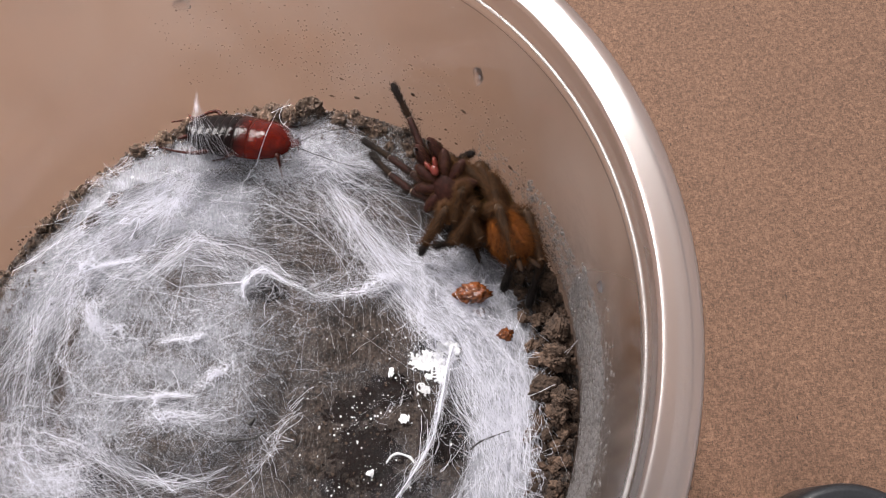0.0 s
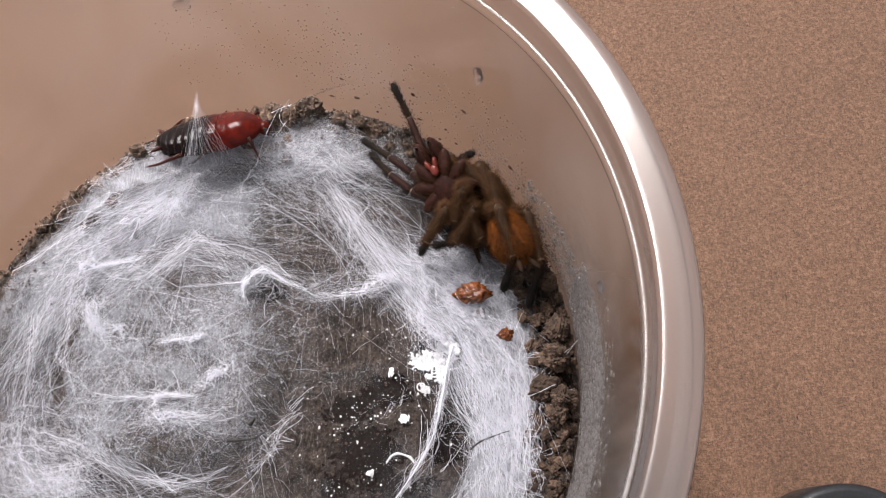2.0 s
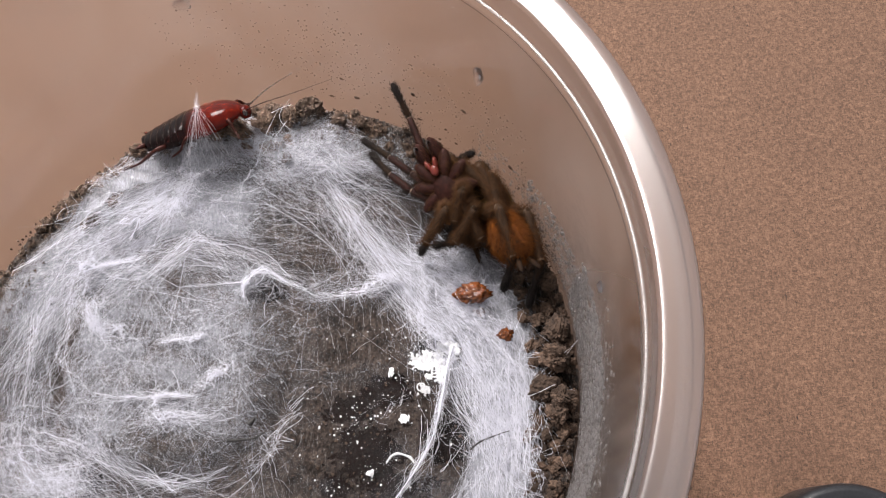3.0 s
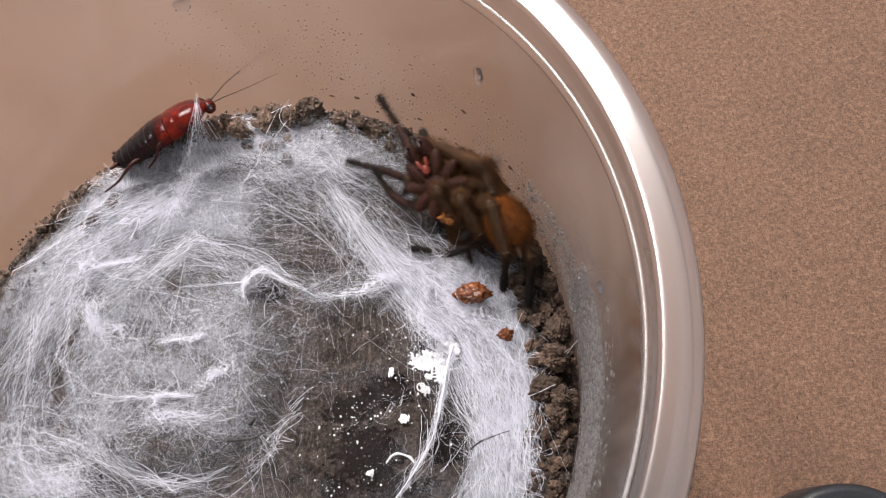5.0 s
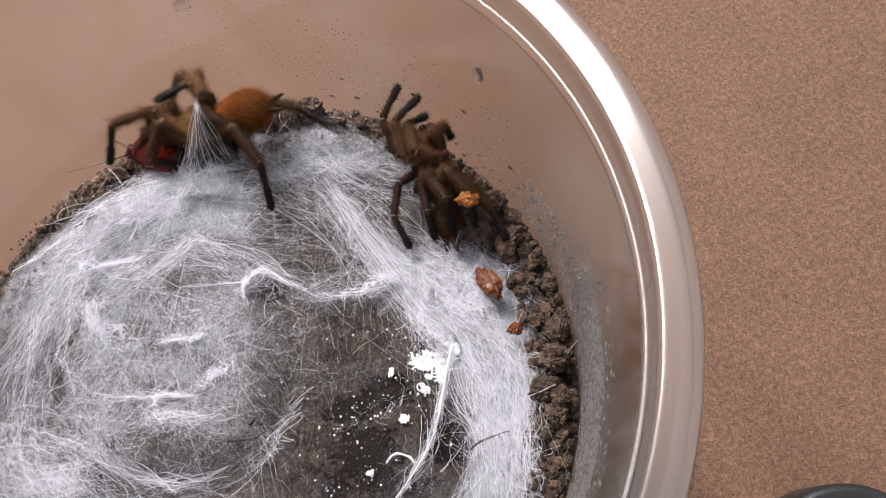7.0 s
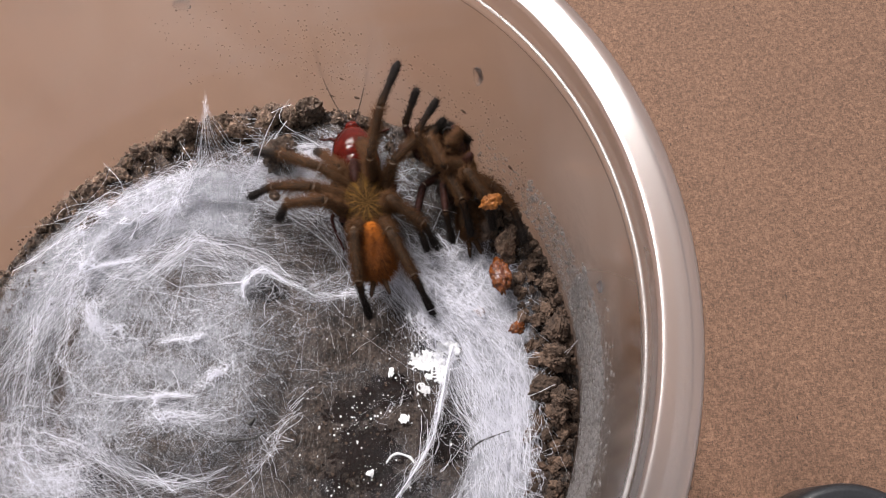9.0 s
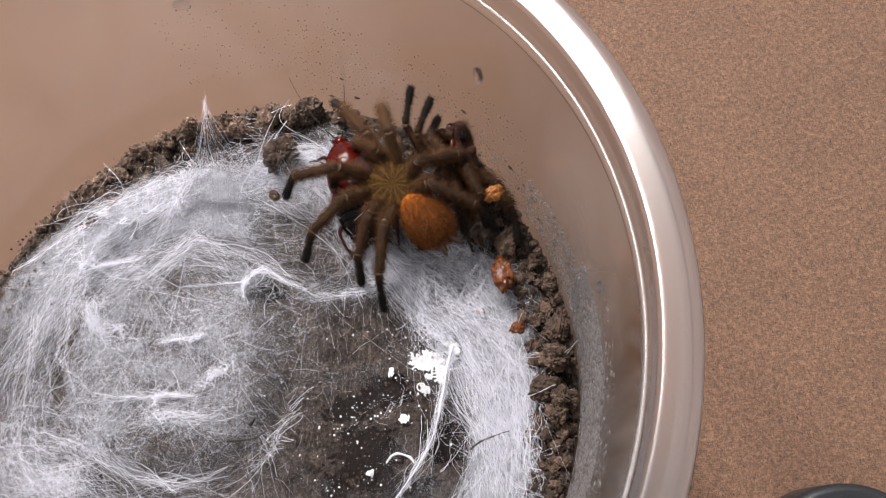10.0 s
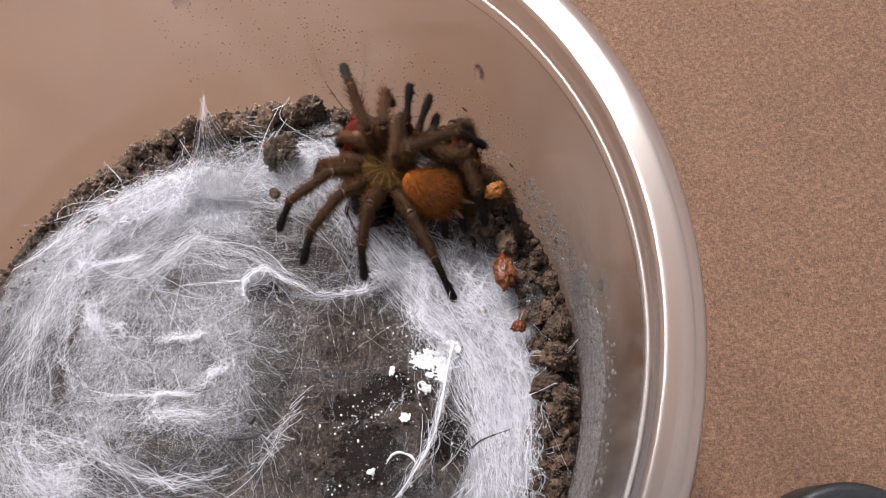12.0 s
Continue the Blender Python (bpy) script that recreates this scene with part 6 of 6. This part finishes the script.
    hunter.row(8.3, (9.5, 35.6, 38.0), (15.6, 26.9, 38.5), 0, [(-5.4, 37.5, 34.0), (-5.0, 31.3, 33.5), (3.4, 23.8, 33.5), (17.7, 13.8, 33.0), (3.9, 39.1, 36.0),
               (13.4, 49.1, 41.6), (21.9, 40.7, 35.0), (25.7, 29.6, 34.0), (24.0, 17.1, 33.5), (6.7, 41.1, 36.0)], up=(0, 0.55, 0.8))
    hunter.row(8.8, (15.5, 30.7, 38.0), (20.0, 20.7, 38.0), 0, [(-4.5, 38.0, 34.0), (-2.8, 31.3, 34.0), (5.2, 27.0, 34.0), (19.8, 8.9, 33.0), (4.3, 41.2, 36.0),
               (23.8, 45.7, 47.3), (31.5, 40.1, 36.0), (31.3, 26.1, 34.5), (28.5, 12.3, 33.5), (13.7, 41.7, 37.0)])
    hunter.row(9.0, (18.2, 27.5, 38.0), (19.8, 18.4, 38.0), 0, [(-2.6, 39.5, 34.0), (-2.6, 31.0, 34.0), (2.6, 26.6, 34.0), (18.3, 9.6, 33.0), (8.8, 38.0, 36.0),
               (24.5, 45.6, 48.6), (31.6, 40.9, 37.0), (29.0, 20.5, 34.0), (28.3, 9.8, 33.0), (16.6, 38.8, 37.0)])
    hunter.row(9.5, (21.2, 28.7, 38.0), (23.4, 19.2, 38.0), 0, [(1.3, 39.8, 34.0), (0.1, 30.8, 34.0), (5.5, 23.3, 34.0), (19.8, 8.9, 33.0), (12.8, 34.9, 36.0),
               (24.8, 45.4, 49.0), (32.7, 39.1, 37.0), (29.9, 20.5, 34.0), (30.6, 7.9, 33.0), (18.1, 38.2, 37.0)])
    hunter.row(9.8, (22.5, 28.6, 39.5), (26.6, 19.9, 40.5), 0, [(2.9, 32.8, 34.0), (3.6, 23.6, 34.0), (13.3, 17.4, 34.0), (21.4, 9.1, 33.0), (12.9, 33.3, 36.0),
               (16.9, 47.8, 39.9), (26.9, 41.4, 37.0), (35.9, 30.1, 36.0), (31.1, 9.7, 33.0), (16.7, 37.6, 37.0)])
    hunter.row(10.0, (22.2, 29.5, 39.5), (28.2, 22.1, 40.5), 0, [(3.5, 30.7, 34.0), (7.7, 19.0, 34.0), (16.9, 15.0, 33.5), (20.5, 10.7, 33.0), (12.3, 31.3, 36.0),
               (10.5, 48.9, 33.4), (19.5, 46.0, 32.9), (36.5, 32.6, 37.0), (38.4, 22.6, 35.0), (15.8, 37.6, 37.0)])
    hunter.row(10.25, (21.1, 31.6, 39.5), (29.3, 24.8, 40.5), 0, [(5.1, 28.0, 34.0), (7.7, 18.5, 34.0), (16.9, 15.0, 33.5), (28.4, 9.7, 33.0), (11.6, 31.9, 36.0),
               (15.6, 47.5, 33.6), (22.3, 45.0, 35.2), (36.1, 35.1, 38.0), (39.7, 23.5, 35.0), (14.8, 38.4, 37.0)])
    hunter.row(10.5, (20.3, 32.3, 39.5), (29.1, 26.5, 40.5), 0, [(6.7, 26.6, 34.0), (7.5, 18.3, 34.0), (16.9, 15.0, 33.5), (31.5, 10.7, 33.0), (11.0, 33.2, 36.0),
               (16.5, 47.3, 34.2), (22.4, 44.9, 35.3), (36.3, 35.6, 38.0), (40.0, 24.0, 35.0), (14.6, 39.0, 37.0)])
    hunter.row(11.0, (20.6, 32.1, 39.5), (28.8, 26.5, 40.5), 0, [(7.3, 23.6, 34.0), (7.5, 18.3, 34.0), (16.9, 15.0, 33.5), (31.5, 10.7, 33.0), (9.7, 32.1, 36.0),
               (2.5, 50.1, 34.6), (15.6, 47.5, 33.6), (23.0, 42.0, 39.0), (36.3, 35.6, 38.0), (12.0, 37.9, 37.0)])
    hunter.row(11.5, (20.9, 31.9, 39.5), (29.2, 26.3, 40.5), 0, [(6.3, 22.3, 34.0), (7.3, 18.2, 34.0), (17.0, 15.3, 33.5), (31.6, 10.7, 33.0), (7.9, 31.0, 36.0),
               (8.0, 50.1, 39.9), (19.7, 46.6, 38.5), (24.4, 40.9, 39.0), (36.6, 35.6, 38.0), (12.9, 37.8, 37.0)])
    last = [(2.8, 24.4, 34.0), (7.2, 18.5, 34.0), (17.2, 15.7, 33.5), (31.6, 11.3, 33.0), (9.3, 33.3, 36.0),
            (14.4, 49.0, 43.2), (21.3, 45.6, 36.1), (24.6, 40.9, 39.0), (36.9, 35.6, 38.0), (12.9, 37.8, 37.0)]
    hunter.row(11.8, (21.1, 31.9, 39.5), (29.4, 26.1, 40.5), 0, last)
    hunter.row(12.0, (21.1, 31.9, 39.5), (29.4, 26.1, 40.5), 0, last)
    hunter.key()

    # the resting spider: belly towards the open top, nudged when the other leaves and returns
    lie = (0.15, 0.55, -0.8)
    curl = [(35.2, 35.1, 38.0), (37.8, 28.8, 38.5), (31.4, 21.0, 36.0), (28.5, 20.6, 35.0), (20.4, 45.5, 32.6),
            (22.5, 45.8, 42.7), (15.4, 40.6, 36.0), (18.1, 36.7, 37.0), (26.3, 19.9, 34.0), (25.8, 29.6, 38.0)]
    for t in (0.0, 2.5, 4.9):
        resting.row(t, (31.0, 29.0, 38.5), (34.2, 22.7, 36.0), 0, curl, body_up=lie, up=(0.1, 0.45, -0.7), ups={7: (-0.6, -0.9, 0.2), 2: (-0.2, -0.9, 0.1), 3: (-0.2, -0.9, 0.1), 8: (-0.4, -0.8, 0.1)})
    push = [(31.6, 36.4, 38.0), (35.2, 28.9, 38.5), (34.8, 21.8, 35.0), (33.9, 18.7, 34.5), (28.4, 41.7, 37.7),
            (16.4, 47.4, 35.1), (12.7, 32.3, 35.0), (17.8, 27.5, 36.0), (21.3, 22.3, 34.0), (22.5, 28.3, 37.0)]
    resting.row(5.1, (28.3, 29.3, 38.5), (31.4, 23.0, 36.0), 0, push, body_up=lie, up=(0.1, 0.45, -0.7))
    for t in (5.2, 5.55):
        resting.row(t, (28.3, 28.8, 38.5), (31.6, 22.7, 36.0), 0, push, body_up=lie, up=(0.1, 0.45, -0.7))
    mid = [(36.2, 36.6, 38.0), (38.7, 28.7, 38.5), (38.3, 20.7, 35.0), (36.5, 19.1, 34.5), (21.4, 45.0, 32.4),
           (18.7, 47.1, 39.2), (22.6, 44.3, 30.8), (24.7, 25.7, 36.0), (29.9, 19.7, 34.0), (26.4, 21.2, 35.0)]
    resting.row(5.7, (30.3, 29.1, 38.5), (33.0, 23.4, 36.0), 0, mid, body_up=lie, up=(0.1, 0.45, -0.7))
    for t in (5.8, 5.9):
        resting.row(t, (30.7, 31.4, 38.0), (33.4, 24.5, 36.0), 0, mid, body_up=lie, up=(0.1, 0.45, -0.7))
    side = (0.55, 0.2, -0.5)
    slump = [(27.1, 42.7, 43.3), (27.6, 41.9, 38.8), (39.9, 20.7, 36.0), (35.0, 22.7, 37.0), (31.6, 37.3, 39.0), (23.8, 44.7, 43.8), (24.6, 20.7, 34.0), (28.6, 21.8, 34.6), (31.7, 22.1, 36.5), (24.3, 37.8, 38.0)]
    for t in (6.0, 6.1, 6.6, 7.2):
        resting.row(t, (29.2, 31.9, 37.5), (30.0, 24.5, 36.0), 0, slump, body_up=side, up=(-0.1, 0.4, 0.7), ups={0: (-1, -0.5, 0.3), 1: (-0.6, -0.5, 0.6), 5: (-1, -0.5, 0.3), 6: (-0.7, 0.3, 0.5), 2: (0.6, 0.3, 0.5)})
    final = [(30.1, 40.9, 44.9), (30.7, 39.9, 40.7), (42.7, 20.0, 36.0), (37.8, 22.0, 37.0), (34.4, 36.5, 39.0), (26.9, 43.2, 44.9), (27.4, 20.0, 34.0), (31.4, 21.1, 34.6), (34.5, 21.4, 36.5), (27.3, 37.0, 38.0)]
    for t in (8.8, 9.5):
        resting.row(t, (32.9, 31.8, 36.5), (33.6, 24.3, 35.0), 0, final, body_up=side, up=(-0.1, 0.4, 0.7), ups={0: (-1, -0.5, 0.3), 1: (-0.6, -0.5, 0.6), 5: (-1, -0.5, 0.3), 6: (-0.7, 0.3, 0.5), 2: (0.6, 0.3, 0.5)})
    last = [(28.8, 41.8, 44.3), (29.4, 40.7, 40.1), (41.5, 20.4, 36.0), (36.6, 22.4, 37.0), (33.2, 37.0, 39.0), (25.6, 43.9, 44.6), (26.2, 20.4, 34.0), (30.2, 21.6, 34.6), (33.3, 21.8, 36.5), (26.0, 37.5, 38.0)]
    for t in (10.2, 12.0):
        resting.row(t, (33.4, 33.4, 35.3), (34.1, 25.5, 34.5), 0, last, body_up=side, up=(-0.1, 0.4, 0.7), ups={0: (-1, -0.5, 0.3), 1: (-0.6, -0.5, 0.6), 5: (-1, -0.5, 0.3), 6: (-0.7, 0.3, 0.5), 2: (0.6, 0.3, 0.5)})
    resting.key()

    # the roach, from its middle: rows of time, head, tail, lean
    rows = []
    for t, head, tail, lean in (
            (0.0, (5.9, 40.0, 34.5), (-14.3, 43.5, 35.5), -18), (0.6, (6.1, 39.8, 34.5), (-14.1, 43.5, 35.5), -18),
            (1.0, (6.7, 37.7, 34.0), (-13.8, 44.1, 35.5), -18), (1.3, (5.5, 39.0, 34.5), (-14.7, 43.7, 35.5), -18), (1.6, (4.8, 40.4, 35.0), (-15.5, 43.4, 35.5), -18),
            (2.0, (1.2, 42.8, 37.0), (-19.2, 41.4, 35.0), -24), (2.5, (-2.9, 45.8, 39.0), (-22.4, 41.4, 35.0), -36),
            (3.0, (-1.6, 45.3, 39.0), (-22.1, 41.4, 35.0), -36), (3.2, (-2.4, 45.1, 39.0), (-22.4, 41.6, 35.0), -36),
            (4.0, (-6.4, 46.0, 39.0), (-23.7, 40.4, 35.0), -42), (4.8, (-7.6, 46.1, 39.0), (-25.0, 38.4, 35.0), -38),
            (5.0, (-9.2, 46.4, 39.0), (-25.7, 38.5, 35.0), -34), (5.15, (-12.0, 47.9, 38.0), (-24.7, 39.1, 33.8), -16),
            (5.6, (-12.4, 47.9, 38.0), (-24.0, 39.3, 33.5), -14), (5.8, (-14.7, 47.0, 39.0), (-24.6, 34.5, 34.5), -12),
            (5.9, (-24.2, 46.3, 37.0), (-19.6, 35.0, 35.0), 0), (6.0, (-29.6, 40.8, 36.0), (-13.9, 37.2, 35.0), 0),
            (6.1, (-33.1, 39.9, 36.0), (-15.0, 38.0, 35.0), 0), (6.2, (-30.3, 41.5, 34.0), (-12.8, 38.5, 33.2), 0), (6.6, (-30.3, 41.5, 34.0), (-12.8, 38.5, 33.2), 0),
            (7.0, (-24.0, 40.9, 34.0), (-7.4, 40.9, 33.5), 0), (7.2, (-19.6, 42.5, 34.0), (-3.0, 41.3, 33.5), 0),
            (7.75, (-6.1, 45.1, 37.0), (3.3, 34.9, 36.0), 0), (8.3, (6.7, 46.0, 37.0), (9.3, 30.4, 36.0), 0), (8.8, (13.2, 45.0, 36.5), (14.6, 29.8, 33.5), 0),
            (9.0, (14.8, 41.0, 36.0), (16.4, 25.8, 33.2), 0), (9.5, (14.5, 40.4, 36.0), (16.8, 25.8, 33.2), 0), (10.0, (13.0, 38.6, 35.0), (17.7, 24.4, 32.8), 0),
            (10.5, (13.7, 39.9, 34.5), (18.1, 26.6, 32.5), 0), (11.0, (14.7, 42.1, 35.0), (18.0, 28.1, 32.5), 0), (12.0, (15.3, 42.0, 35.0), (18.4, 28.1, 32.5), 0)):
        head, tail = Vector(head), Vector(tail)
        hint = Matrix.Rotation(radians(lean), 3, head - tail) @ Vector((0, -0.12, 1))
        rows.append((t, in_metres(frame_of((head + tail) / 2, head - tail, hint))))
    walk(roach, rows)
    for s, feeler in zip((1, -1), feelers):
        walk(feeler, [(t, mm_pose(9.6, s * 0.6, 0.2, 0, 0, turn)) for t, turn in ((0.0, 0), (4.8, 0), (5.0, -18), (5.2, -38), (5.6, -42), (6.0, 0), (12.0, 0))])

    # what the fight drags along
    def shifted(origin, dx, dy, dz=0, rz=0):
        return mm_pose(origin[0] + dx, origin[1] + dy, origin[2] + dz, 0, 0, rz)

    walk(flap_a, [(0.0, shifted(FLAP_A, 0, 0)), (5.9, shifted(FLAP_A, 0, 0)), (6.2, shifted(FLAP_A, 0.5, -2.0)), (7.0, shifted(FLAP_A, 1.5, -4.5)), (8.8, shifted(FLAP_A, 2.0, -5.5, -0.5)), (12.0, shifted(FLAP_A, 2.0, -5.5, -0.5))])
    walk(flap_b, [(0.0, shifted(FLAP_B, 0, 0)), (7.1, shifted(FLAP_B, 0, 0)), (8.0, shifted(FLAP_B, 1.5, -3.5)), (8.8, shifted(FLAP_B, 2.5, -6.0, -0.8)), (12.0, shifted(FLAP_B, 2.5, -6.0, -0.8))])
    walk(tent, [(0.0, shifted(TENT, 0, 0)), (7.2, shifted(TENT, 0, 0)), (8.8, shifted(TENT, 1.6, -0.6)), (12.0, shifted(TENT, 1.2, -0.6))])
    for ob, rows in (
            (husk_big, ((0.0, (34.5, 12.4, 35.4), 5), (5.0, (34.5, 12.4, 35.4), 5), (5.5, (35.7, 13.1, 35.4), -20), (6.1, (37.0, 13.9, 35.4), -50), (7.2, (37.0, 13.9, 35.4), -50), (8.8, (38.6, 15.0, 35.4), -75), (12.0, (39.1, 15.3, 35.4), -80))),
            (husk_small, ((0.0, (39.3, 6.1, 34.8), 0), (5.0, (39.3, 6.1, 34.8), 0), (6.1, (40.5, 6.9, 34.8), 10), (12.0, (41.1, 7.1, 34.8), 15))),
            (spider_patch, ((0.0, (31.4, 23.7, 39.0), 0), (5.0, (31.4, 23.7, 39.0), 0), (5.2, (32.2, 21.9, 39.0), 0), (5.8, (34.0, 23.0, 41.0), 0), (6.2, (34.4, 24.7, 43.0), 0), (7.2, (34.4, 24.7, 43.0), 0), (8.8, (37.6, 24.0, 43.0), 20), (10.0, (38.1, 25.9, 42.0), 35), (12.0, (38.2, 26.1, 42.0), 35)))):
        walk(ob, [(t, mm_pose(*p, 0, 0, rz)) for t, p, rz in rows])
    walk(moved_clod, [(0.0, mm_pose(0.9, 46.0, 31.0)), (7.2, mm_pose(0.9, 46.0, 31.0)), (8.8, mm_pose(2.2, 38.6, 33.5, 20, 35, 0)), (12.0, mm_pose(2.2, 38.6, 33.5, 20, 35, 0))])
    moved_clod.scale = clod_size
    walk(crumb, [(0.0, mm_pose(-3.0, 45.5, 33.6)), (7.2, mm_pose(-3.0, 45.5, 33.6)), (8.8, mm_pose(1.9, 30.8, 34.6, 30, 20, 0)), (12.0, mm_pose(1.9, 30.8, 34.6, 30, 20, 0))])
    crumb.scale = (1.0, 0.9, 0.8)


motions()
